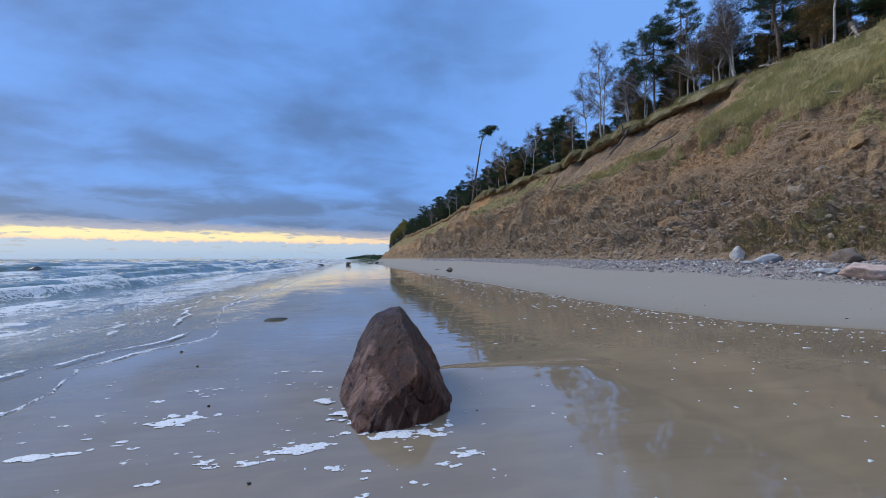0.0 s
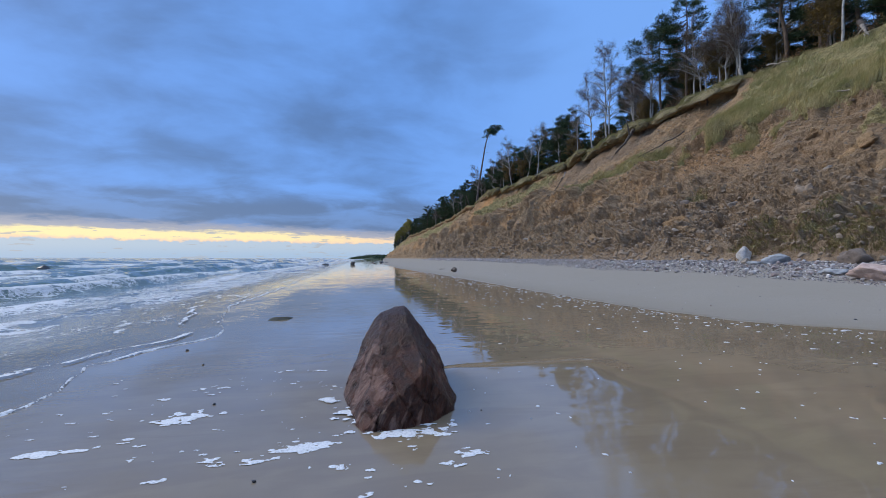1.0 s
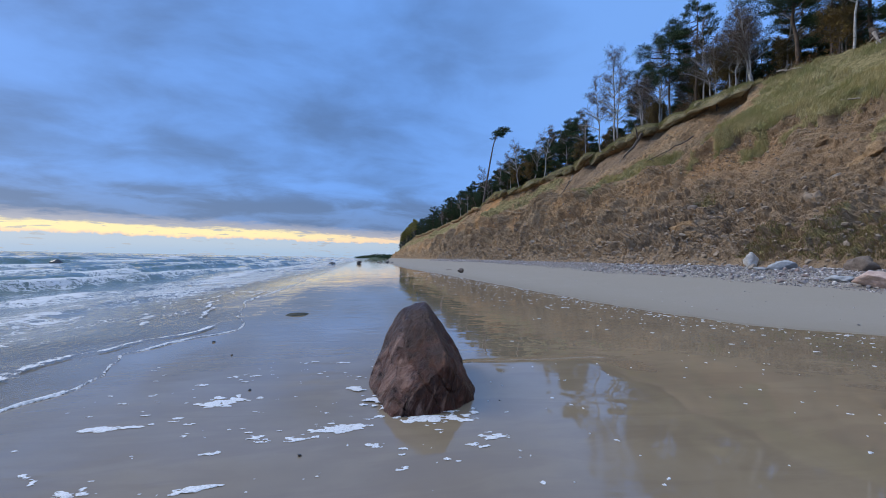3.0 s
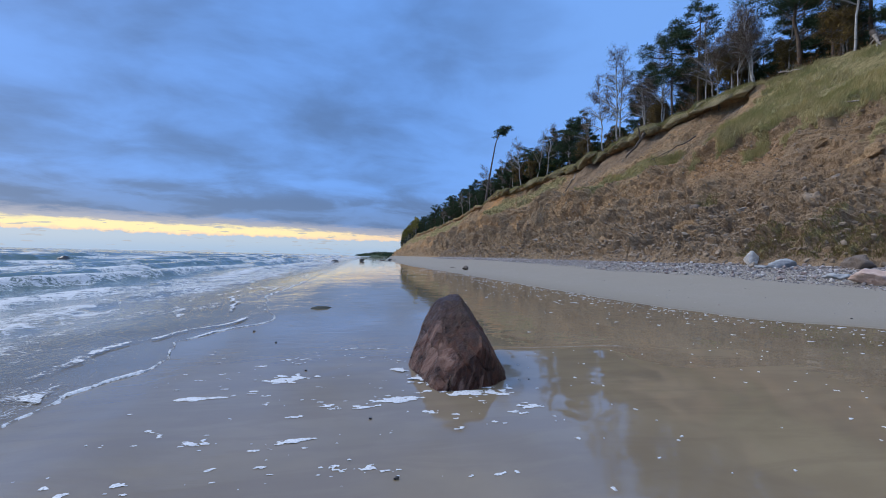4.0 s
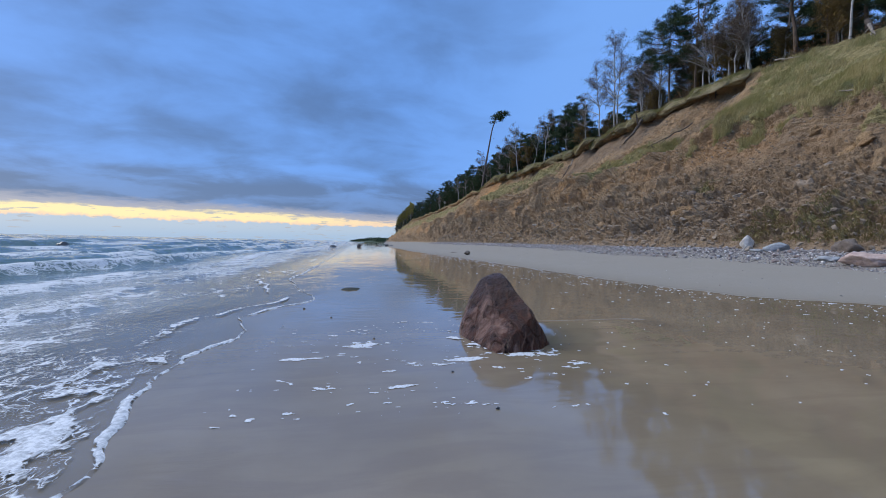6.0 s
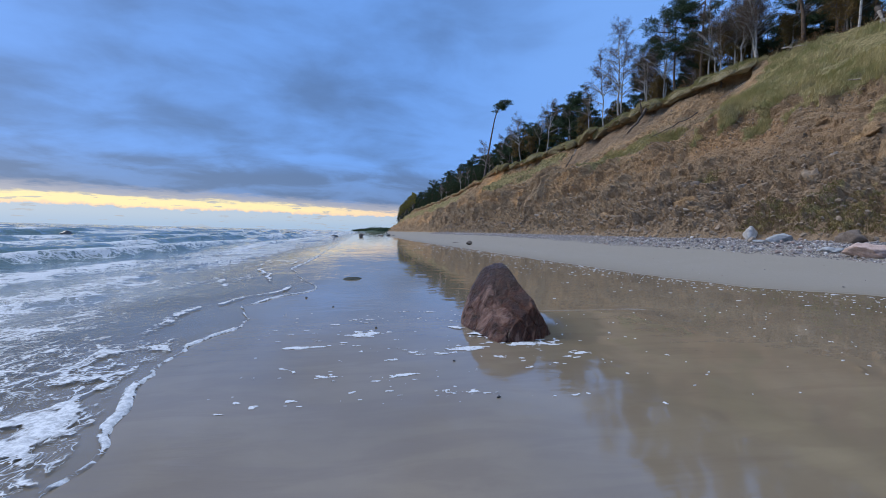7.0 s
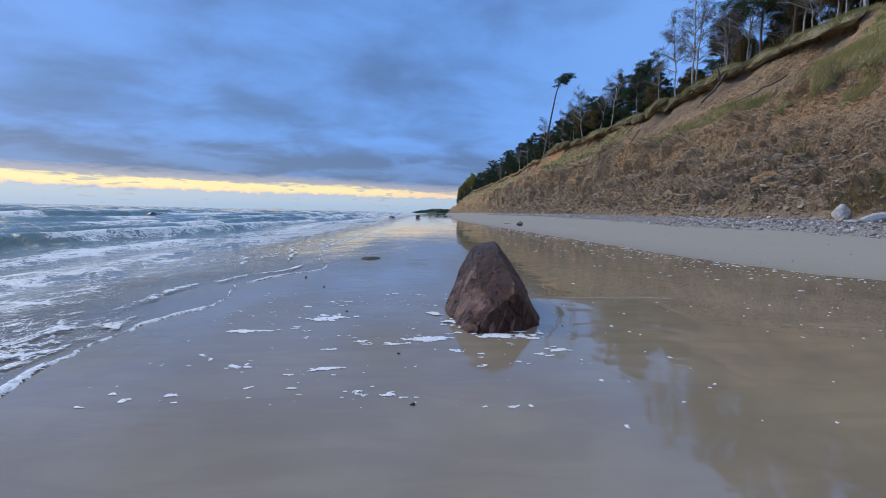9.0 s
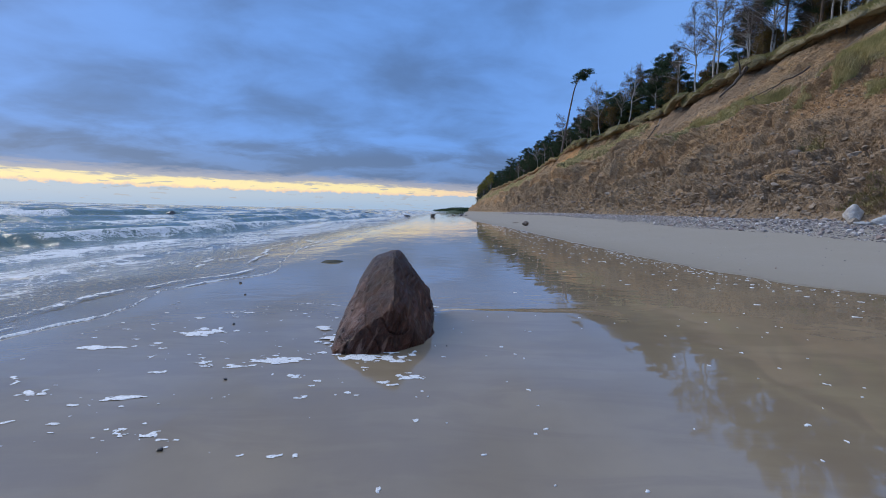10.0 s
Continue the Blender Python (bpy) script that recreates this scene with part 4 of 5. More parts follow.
def make_leaning_pine():
    """The tall bent pine whose small crown hangs to one side."""
    rng = np.random.default_rng(77)
    tree = new("leaning_pine_tree")
    wood, green = Soup(), Soup()
    t = np.linspace(0, 1, 18)
    x = 3.6 * t ** 1.15 + 1.9 * np.clip((t - 0.72) / 0.28, 0, 1) ** 1.6
    z = 23.5 * t - 1.7 * np.clip((t - 0.80) / 0.20, 0, 1) ** 2 - 0.5 * (t == 0)
    line = np.stack([x, 0.3 * np.sin(3 * t), z], -1)
    wood.tube(line, 0.31 * (1.1 - 0.80 * t), 7)
    for k in range(40):
        q = 0.80 + 0.20 * rng.uniform() ** 0.8
        base = along(line, q)
        a = rng.normal() * 1.2 + rng.choice([0.0, 0.0, 0.0, np.pi])
        reach = rng.uniform(0.9, 2.3)
        s = np.linspace(0, 1, 5)
        drop = 0.75 * max(0.0, np.cos(a)) * rng.uniform(0.3, 1.0)
        pts = base + np.stack([np.cos(a) * reach * s, np.sin(a) * reach * s, 0.35 * reach * s - (0.3 + drop) * reach * s ** 2.2], -1)
        wood.tube(pts, 0.03 * (1.2 - s), 4)
        for _ in range(8):
            c = along(pts, rng.uniform(0.4, 1.0)) + rng.normal(size=3) * np.array([0.28, 0.28, 0.10])
            m = 20
            green.slivers(c + rng.normal(size=(m, 3)) * np.array([0.22, 0.22, 0.1]), unit(rng.normal(size=(m, 3)) + np.array([0, 0, 0.3])), rng.uniform(0.2, 0.42, m), rng.uniform(0.025, 0.045, m), rng)
    # a few dead limbs along the bare trunk
    for _ in range(9):
        p, a, g = along(line, rng.uniform(0.45, 0.8)), rng.uniform(0, 6.28), rng.uniform(0.5, 1.4)
        wood.tube([p, p + np.array([np.cos(a) * g, np.sin(a) * g, 0.2 * g])], [0.03, 0.01], 4)
    wood.make("trunk", BARK_TWIG, tree, "pale grey bent trunk", True)
    green.make("crown", NEEDLES, tree)
    return tagged(tree, "tall bent pine leaning seaward with a small lopsided crown", "tree")


def make_shrub(seed, high, mat, leaves):
    rng = np.random.default_rng(seed)
    bush = new("shrub")
    twigs, green = Soup(), Soup()
    for _ in range(34):
        a, reach = rng.uniform(0, 6.28), rng.uniform(0.3, 1.0) * high * 0.6
        q = np.linspace(0, 1, 4)
        h = high * rng.uniform(0.5, 1.0)
        base = np.array([rng.normal() * 0.25, rng.normal() * 0.25, -0.15])
        pts = base + np.stack([np.cos(a) * reach * q, np.sin(a) * reach * q, h * q], -1)
        twigs.tube(pts, 0.02 * (1.1 - q) + 0.004, 3)
        m = leaves
        cc = base + (pts[-1] - base) * rng.uniform(0.25, 1.1, (m, 1)) + rng.normal(size=(m, 3)) * 0.16
        green.slivers(cc, unit(rng.normal(size=(m, 3))), rng.uniform(0.12, 0.24, m), rng.uniform(0.03, 0.065, m), rng)
    twigs.make("twigwork", BARK_TWIG, bush, "", True)
    green.make("foliage", mat, bush)
    return tagged(bush, "scrubby bush with thin autumn leaves on the clifftop", "shrub", "bushes along the crest")


def crest_place(y, back):
    """A place on the wooded flat, back metres behind the crest."""
    u, yy = np.array([1.0]), np.array([float(y)])
    x, z, _ = cliff_point(u, yy)
    xb = float(x[0]) + back
    if back < 0:
        return xb, float(y), float(z[0])
    return xb, float(y), float(z[0]) + 0.05 * back - 0.15


def stand(proto, used, y, back, turn, size=1.0, tilt=0.0, tilt_to=0.0):
    x, y, z = crest_place(y, back)
    m = pose(x, y, z, 0, 0, tilt_to) @ pose(0, 0, 0, 0, tilt, 0) @ pose(0, 0, 0, 0, 0, turn - tilt_to) @ Matrix.Scale(size, 4)
    if proto.name not in used:
        used.add(proto.name)
        proto.matrix_basis = m
        return proto
    ob = copy_thing(proto, Matrix.Identity(4))
    ob.matrix_basis = m
    return ob


def build_woods():
    rng = np.random.default_rng(5)
    used = set()
    pines = [make_pine(1, 14.5, 0.44, 3.0, 8), make_pine(2, 13.0, 0.28, 2.6, 10), make_pine(3, 15.5, 0.40, 3.3, 9), make_pine(4, 11.0, 0.12, 2.3, 10), make_pine(6, 14.0, 0.42, 2.6, 8), make_pine(7, 9.0, 0.04, 2.3, 12)]
    birch_words = "white-barked birch with thin twigs and few yellow-brown leaves"
    birches = [make_leafy(11, 15.5, 2, LEAF_RUST, 1.6, BARK_BIRCH, "birch_tree", birch_words, "birches on the clifftop"),
               make_leafy(12, 14.0, 1, LEAF_RUST, 1.8, BARK_BIRCH, "birch_tree", birch_words, "birches on the clifftop"),
               make_leafy(13, 12.0, 3, LEAF_RUST, 1.5, BARK_BIRCH, "birch_tree", birch_words, "birches on the clifftop"),
               make_leafy(14, 13.0, 1, LEAF_OLIVE, 3.5, BARK_BIRCH, "birch_tree", "pale-stemmed birch with olive autumn leaves", "birches on the clifftop", lean=2.2)]
    gold = [make_leafy(21, 7.5, 3, LEAF_GOLD, 9, BARK_TWIG, "autumn_tree", "small golden-leaved autumn tree among the pines", "autumn trees among the pines", size=0.13),
            make_leafy(22, 9.0, 3, LEAF_YELLOW, 12, BARK_TWIG, "autumn_tree", "rounded olive-yellow autumn tree at the wood's edge", "autumn trees among the pines", size=0.14)]
    shrubs = [make_shrub(31, 2.2, LEAF_RUST, 26), make_shrub(32, 1.6, LEAF_OLIVE, 30), make_shrub(33, 2.8, LEAF_RUST, 22)]

    # birches at the lip
    for p, y, back, turn, size in ((0, 64.0, 1.2, 20, 1.16), (1, 67.8, 1.0, 130, 1.12), (2, 45.5, 2.5, 0, 0.9), (1, 44.3, 3.5, 200, 0.85), (2, 43.0, 3.0, 90, 0.95), (0, 47.0, 5, 60, 0.85),
                                   (1, 41.0, 4.5, 250, 0.95), (1, 31.6, 0.8, 130, 0.95), (1, 83.0, 0.6, 300, 0.95), (3, 92.5, 0.5, 250, 0.9), (2, 53.0, 5.5, 40, 0.8), (1, 59.5, 3.2, 70, 0.7),
                                   (1, 49.0, 1.6, 140, 1.0), (0, 55.5, 2.6, 220, 0.95), (2, 57.5, 1.5, 20, 0.9), (1, 71.0, 0.9, 20, 0.8), (3, 88.0, 0.6, 20, 0.85), (1, 104.0, 1.0, 40, 0.75), (1, 117.0, 1.4, 100, 0.95), (3, 78.0, 2.2, 130, 0.85), (1, 98.5, 1.5, 40, 0.8), (1, 42.2, 1.6, 15, 0.72), (3, 43.8, 1.4, 75, 0.7), (1, 45.0, 1.8, 310, 0.78), (1, 46.4, 1.5, 165, 0.7), (3, 48.0, 2.2, 250, 0.75), (2, 27.5, 3.0, 190, 0.9), (0, 36.5, 6.0, 10, 0.8), (1, 24.0, 2.0, 10, 0.9)):
        stand(birches[p], used, y, back, turn, size, rng.uniform(-3, 3), rng.uniform(0, 360))
    # pines in the front row
    for p, y, back, turn, size in ((0, 53.6, 2.2, 30, 1.0), (4, 50.0, 2.0, 200, 1.12), (2, 38.2, 2.2, 80, 1.15), (1, 36.4, 4.5, 140, 1.15), (2, 33.5, 5.5, 10, 1.1), (1, 62.5, 6.0, 40, 0.95),
                                   (3, 79.5, 3.0, 10, 1.1), (3, 76.5, 4.0, 170, 1.05), (1, 81.5, 5.0, 60, 0.9), (3, 88.0, 3.0, 60, 0.95), (1, 30.0, 4.5, 250, 1.1), (3, 28.5, 6.0, 20, 1.2), (4, 25.5, 5, 90, 1.1),
                                   (4, 22.0, 4, 90, 1.1), (0, 18.0, 5, 40, 1.1), (2, 12.0, 6, 70, 1.0)):
        stand(pines[p], used, y, back, turn, size, rng.uniform(-2.5, 2.5), rng.uniform(0, 360))
    # the wood behind and along to the far end
    y = 14.0
    while y < 90:
        for back, keep in ((4, 0.12), (6.5, 0.45 if 44 < y < 60 else 0.7), (10, 0.6 if 44 < y < 60 else 0.9), (15, 0.5 if 36 < y < 62 else 0.9), (21, 0.5 if 36 < y < 62 else 0.9)):
            if rng.uniform() < keep:
                low = 0.68 if 55 < y < 82 else 0.88
                stand(pines[rng.choice([1, 3, 4, 5, 5, 5]) if back < 12 else rng.integers(0, 6)], used, y + rng.uniform(-1.5, 1.5), back + rng.uniform(-2, 2), rng.uniform(0, 360), low * rng.uniform(0.8, 1.1), rng.uniform(-3, 3), rng.uniform(0, 360))
        y += 2.9
    y = 91.0
    while y < 330:
        for back in (2.2, 4.8, 8.5) if y < 190 else (2.2, 5.0):
            k = rng.choice([1, 3, 3, 5, 5]) if back < 6 else rng.integers(0, 5)
            size = rng.uniform(0.6, 0.95) * (0.95 if y < 200 else 0.85)
            stand(pines[k], used, y + rng.uniform(-1, 1), back + rng.uniform(-1, 2), rng.uniform(0, 360), size, rng.uniform(-4, 4), rng.uniform(0, 360))
        if rng.uniform() < 0.2:
            stand(birches[rng.integers(1, 4)], used, y + 1.5, 0.4, rng.uniform(0, 360), rng.uniform(0.45, 0.7))
        y += 2.7 + 0.012 * (y - 90)
    lean = make_leaning_pine()
    x, yy, z = crest_place(115.0, -0.2)
    lean.matrix_basis = pose(x, yy, z, 0, 0, -12)
    for p, y, back, size in ((0, 51.5, 4.5, 1.0), (0, 58.0, 4.0, 0.8), (0, 47.8, 6.0, 0.85), (0, 41.5, 5.0, 0.8), (1, 228, -0.6, 1.15), (1, 240, -0.6, 1.25), (1, 252, -0.5, 1.1), (1, 266, -0.4, 1.0), (1, 282, 0.0, 0.9), (0, 70.0, 5.0, 0.8), (1, 88, 4, 0.8), (0, 46.3, 2.6, 0.85), (0, 56.2, 2.2, 0.7), (0, 72.5, 1.8, 0.7), (0, 90.0, 1.4, 0.85), (0, 95.5, 1.2, 0.8), (0, 34.5, 2.6, 0.8)):
        stand(gold[p], used, y, back, rng.uniform(0, 360), size)
    for k in range(120):
        y = 22 + 100 * rng.uniform() ** 1.2
        back = rng.uniform(1.2, 8.0)
        if y < 44:
            back = rng.uniform(2.5, 8)
        stand(shrubs[rng.integers(0, 3)], used, y, back, rng.uniform(0, 360), rng.uniform(0.6, 1.25))


def build_far_wood():
    """The wooded point far along the coast, and the low land beyond it."""
    rng = np.random.default_rng(9)
    ys = np.linspace(420, 760, 60)
    d = np.linspace(0, 1, 12)
    D, Y = np.meshgrid(d, ys, indexing="ij")
    front = np.interp(Y, [420, 520, 640, 760], [5, -6, -22, -40])
    high = np.interp(Y, [420, 460, 500, 620, 740, 760], [0.1, 2.4, 3.0, 2.0, 0.6, 0]) * (1 + 0.35 * fbm(Y * 0.08, D * 3, 110, 3))
    X = front + D * 90
    Z = 0.2 + high * np.minimum(D * 30, 1.0)
    sheet("headland", np.stack([X, Y, Z], -1), NEEDLES, "dark wooded point far along the coast")
    soup = Soup()
    for _ in range(260):
        y = rng.uniform(425, 740)
        k = rng.uniform(0.01, 0.5)
        x = float(np.interp(y, [420, 520, 640, 760], [5, -6, -22, -40])) + k * 90
        z = float(np.interp(y, [420, 460, 500, 620, 740, 760], [0.1, 2.4, 3.0, 2.0, 0.6, 0]))
        m = 60
        c = np.array([x, y, 1.3 * z]) + rng.normal(size=(m, 3)) * np.array([2.4, 2.4, 0.25 * z])
        soup.slivers(c, unit(rng.normal(size=(m, 3))), rng.uniform(1.0, 1.8, m), rng.uniform(0.4, 0.7, m), rng)
    tagged(soup.make("far_woods", NEEDLES), "dark distant woods on the point", "woods", kind="stuff")


build_woods()
build_far_wood()


# ---- stones ----
def stone_shape(seed, detail, size, rough=0.34, facets=11):
    """A rounded, facetted stone centred on its base."""
    rng = np.random.default_rng(seed)
    bm = bmesh.new()
    bmesh.ops.create_icosphere(bm, subdivisions=detail, radius=1.0)
    cuts = unit(rng.normal(size=(facets, 3)))
    lim = rng.uniform(0.5, 0.82, facets)
    off = rng.uniform(0, 100, 3)
    for v in bm.verts:
        p = np.array(v.co)
        for c, l in zip(cuts, lim):
            k = p @ c
            if k > l:
                p = p - c * (k - l) * 0.97
        q = Vector(p * 1.3 + off)
        p = p * (1 + rough * 0.5 * noise.noise(q) + rough * 0.22 * noise.noise(q * 3.1) + rough * 0.08 * noise.noise(q * 8.0))
        v.co = Vector(p * np.array(size) * 0.5)
    low = min(v.co.z for v in bm.verts)
    for v in bm.verts:
        v.co.z -= low
    return bm


def make_boulder(name, seed, mat, size, m, label, category="boulder", group="", detail=4, rough=0.28):
    bm = stone_shape(seed, detail, size, rough)
    me = bpy.data.meshes.new(name)
    bm.to_mesh(me)
    bm.free()
    me.materials.append(mat)
    me.shade_smooth()
    ob = tagged(new(name, me), label, category, group)
    ob.matrix_basis = m
    return ob


def sand_at(x, y):
    return float(sand_z(np.array([float(x)]), np.array([float(y)]))[0])


def build_main_boulder():
    """The pointed granite boulder on the wet sand: a block cut by the planes of its faces, then worn."""
    base = Vector((0.56, 5.3, 0.0))
    toe, left, right, corner, top = Vector((0.13, 4.27, -0.02)), Vector((-0.11, 5.55, 0.0)), Vector((1.18, 4.80, -0.02)), Vector((0.75, 4.55, 0.48)), Vector((0.62, 5.83, 1.10))
    foot, shoulder, hip, rear, tail = Vector((0.68, 4.34, -0.02)), Vector((0.19, 5.82, 0.70)), Vector((1.06, 6.0, 0.44)), Vector((1.15, 6.0, -0.1)), Vector((0.1, 6.6, -0.1))
    inside, blunt = Vector((0.56, 5.35, 0.3)), Vector((0.27, 5.82, 0.90))
    faces = [(toe, left, shoulder), (toe, blunt, top), (toe, corner, top), (foot, right, corner), (toe, foot, corner), (corner, hip, top), (right, hip, rear), (right, corner, hip),
             (left, shoulder, tail), (top, tail, Vector((1.1, 6.7, -0.1))), (blunt, tail, top), (hip, top, Vector((1.0, 6.6, 0.0)))]
    bm = bmesh.new()
    bmesh.ops.create_cube(bm, size=3.0, matrix=Matrix.Translation((0.56, 5.3, 1.38)))
    for a, b, c in faces:
        n = (b - a).cross(c - a).normalized()
        if n.dot(inside - a) > 0:
            n = -n
        got = bmesh.ops.bisect_plane(bm, geom=bm.verts[:] + bm.edges[:] + bm.faces[:], plane_co=a + n * 0.012, plane_no=n, clear_outer=True)
        rim = [e for e in got["geom_cut"] if isinstance(e, bmesh.types.BMEdge)]
        bmesh.ops.holes_fill(bm, edges=rim)
    tip = Vector((-0.24, -0.10, 1.0)).normalized()
    got = bmesh.ops.bisect_plane(bm, geom=bm.verts[:] + bm.edges[:] + bm.faces[:], plane_co=top - Vector((0, 0, 0.105)), plane_no=tip, clear_outer=True)
    bmesh.ops.holes_fill(bm, edges=[e for e in got["geom_cut"] if isinstance(e, bmesh.types.BMEdge)])
    bmesh.ops.triangulate(bm, faces=bm.faces[:])
    for limit in (0.5, 0.25, 0.12, 0.06, 0.03, 0.017):
        for _ in range(2):
            long = [e for e in bm.edges if e.calc_length() > limit]
            if long:
                bmesh.ops.subdivide_edges(bm, edges=long, cuts=1)
                bmesh.ops.triangulate(bm, faces=bm.faces[:])
        if limit == 0.06:
            for _ in range(4):
                bmesh.ops.smooth_vert(bm, verts=bm.verts[:], factor=0.5, use_axis_x=True, use_axis_y=True, use_axis_z=True)
    bm.normal_update()
    moves = []
    for v in bm.verts:
        p = v.co
        grain = Vector((p.x * 1.0, p.y * 0.7, p.z * 0.6))
        # ribs of the grain run slantwise down to the toe
        slant = Vector((p.x * 1.5 - p.z * 0.75 + p.y * 0.4, p.y * 0.6, p.z * 0.45 + p.x * 0.2))
        d = 0.034 * noise.noise(p * 2.3) + 0.040 * (0.4 - abs(noise.noise(slant * 4.0))) + 0.022 * (0.4 - abs(noise.noise(slant * 11.0))) + 0.007 * (0.4 - abs(noise.noise(grain * 14.0))) + 0.003 * noise.noise(p * 30.0)
        crack = abs(noise.noise(Vector((p.x * 3.2 + p.z * 1.4, p.y * 1.4, p.z * 1.8 + 5.0))))
        d -= 0.022 * max(0.0, 1 - crack / 0.06)
        moves.append(v.normal * d)
    for v, d in zip(bm.verts, moves):
        v.co += d
        v.co -= base
    me = bpy.data.meshes.new("boulder")
    bm.to_mesh(me)
    bm.free()
    me.materials.append(ROCK)
    me.shade_smooth()
    ob = tagged(new("boulder", me), "pointed wet dark red-brown granite boulder standing in the wet sand", "boulder")
    ob.location = base


def build_beach_stones():
    rng = np.random.default_rng(12)
    make_boulder("mossy_stone", 41, STONE_MOSS, (0.80, 0.55, 0.15), pose(-2.2, 12.35, sand_at(-2.2, 12.35) - 0.08, 0, 0, 20), "flat dark mossy stone half sunk in wet sand", "stone")
    make_boulder("stone", 42, STONE_BROWN, (1.0, 0.9, 0.55), pose(8.3, 42.0, sand_at(8.3, 42) - 0.06, 0, 0, 40), "rounded dark brown stone lying on the beach", "stone")
    make_boulder("stone", 43, STONE_BROWN, (0.9, 0.5, 0.16), pose(8.4, 50.0, sand_at(8.4, 50) - 0.03), "low flat brown stone lying on the beach", "stone")
    for x, y, s, k in ((-49.5, 75.0, 1.9, 44), (-11.0, 108, 1.9, 45), (-4.6, 112, 1.8, 46), (-30, 150, 2.2, 47), (1.0, 125, 1.3, 48), (3.2, 131, 1.5, 49), (4.6, 128, 1.0, 50), (0.5, 138, 1.0, 51)):
        z = -0.75 if x < -20 else sand_at(x, y) - 0.25
        make_boulder("sea_rock", k, STONE_DARK, (s * 1.2, s, s * (0.55 if x > -20 else 0.62)), pose(x, y, z, 0, 0, rng.uniform(0, 360)), "dark wet rock at the edge of the waves", "rock", "rocks in the surf", 3)
    for x, y, s, k in ((1.37, 4.61, 0.022, 60), (-1.56, 5.39, 0.035, 61), (-0.65, 3.51, 0.030, 62), (-0.45, 2.35, 0.034, 63), (-3.1, 8.6, 0.05, 64), (-2.4, 7.4, 0.04, 65)):
        make_boulder("pebble", k, STONE_DARK, (s * 1.4, s, s * 0.8), pose(x, y, sand_at(x, y) - 0.004, 0, 0, rng.uniform(0, 360)), "small dark pebble on wet sand", "pebble", "pebbles on the sand", 2)
    # the large stones at the foot of the cliff
    def foot(name, seed, mat, size, x, y, turn, label, sink=0.08, rough=0.5):
        z = max(sand_at(x, y), 0.0)
        return make_boulder(name, seed, mat, size, pose(x, y, z - sink, 0, 0, turn), label, "boulder", "", 4, rough)
    foot("boulder", 71, STONE_WHITE, (0.85, 0.8, 0.92), 18.2, 18.4, 30, "pale whitish boulder standing upright on the shingle")
    foot("boulder", 72, STONE_BLUE, (0.6, 1.2, 0.52), 17.7, 16.2, 45, "long blue-grey slab of rock lying on the shingle")
    foot("boulder", 73, STONE_BROWN, (1.3, 1.4, 0.80), 18.2, 13.4, 15, "big dark brown boulder at the foot of the cliff", 0.15)
    foot("boulder", 74, STONE_PINK, (1.4, 1.5, 0.66), 15.7, 11.0, 60, "large pink granite boulder on the shingle", 0.12)
    foot("boulder", 75, STONE_BLUE, (0.8, 1.3, 0.34), 16.2, 12.7, -30, "low flat grey stone lying on the shingle")
    foot("boulder", 76, STONE_TAN, (0.5, 0.6, 0.38), 17.6, 17.6, 70, "small tan stone beside the pale boulder")
    foot("boulder", 77, STONE_BLUE, (0.45, 0.6, 0.3), 17.4, 17.0, 10, "small grey stone on the shingle")
    foot("boulder", 78, STONE_WHITE, (0.4, 0.5, 0.3), 16.4, 27.0, 10, "small pale stone on the shingle")
    words = ("tan clay-stained boulder lodged in the fallen earth", "brown boulder lodged in the fallen earth", "grey boulder lodged in the fallen earth")
    mats = (STONE_TAN, STONE_BROWN, STONE_BLUE)
    spots = [(24.2, 0.15, 0.75, 0), (25.6, 0.125, 0.6, 1), (26.9, 0.07, 0.55, 0), (19.6, 0.205, 0.7, 0), (22.6, 0.10, 0.6, 1), (24.9, 0.06, 0.5, 0), (21.6, 0.06, 0.55, 1), (28.8, 0.17, 0.9, 1), (31.0, 0.12, 0.7, 0)]
    while len(spots) < 30:
        y = 21 + 60 * rng.uniform() ** 1.3
        spots.append((y, rng.uniform(0.01, 0.13 if y > 22 or rng.uniform() < 0.3 else 0.05), rng.uniform(0.3, 0.6) * (1 + y * 0.006), int(rng.choice([0, 1, 1, 1, 0, 1]))))
    for k, (y, v, s, c) in enumerate(spots):
        u = np.array([float(np.interp(v, BARE[1][:4], KNOTS[:4]))])
        x, z, _ = cliff_point(u, np.array([float(y)]))
        make_boulder("boulder", 100 + k, mats[c], (s * rng.uniform(0.8, 1.3), s * rng.uniform(0.8, 1.3), s * rng.uniform(0.6, 0.9)),
                     pose(float(x[0]), y, float(z[0]) - s * 0.36, rng.uniform(-15, 15), rng.uniform(-15, 15), rng.uniform(0, 360)), words[c], "boulder", "boulders in the fallen earth", 3)


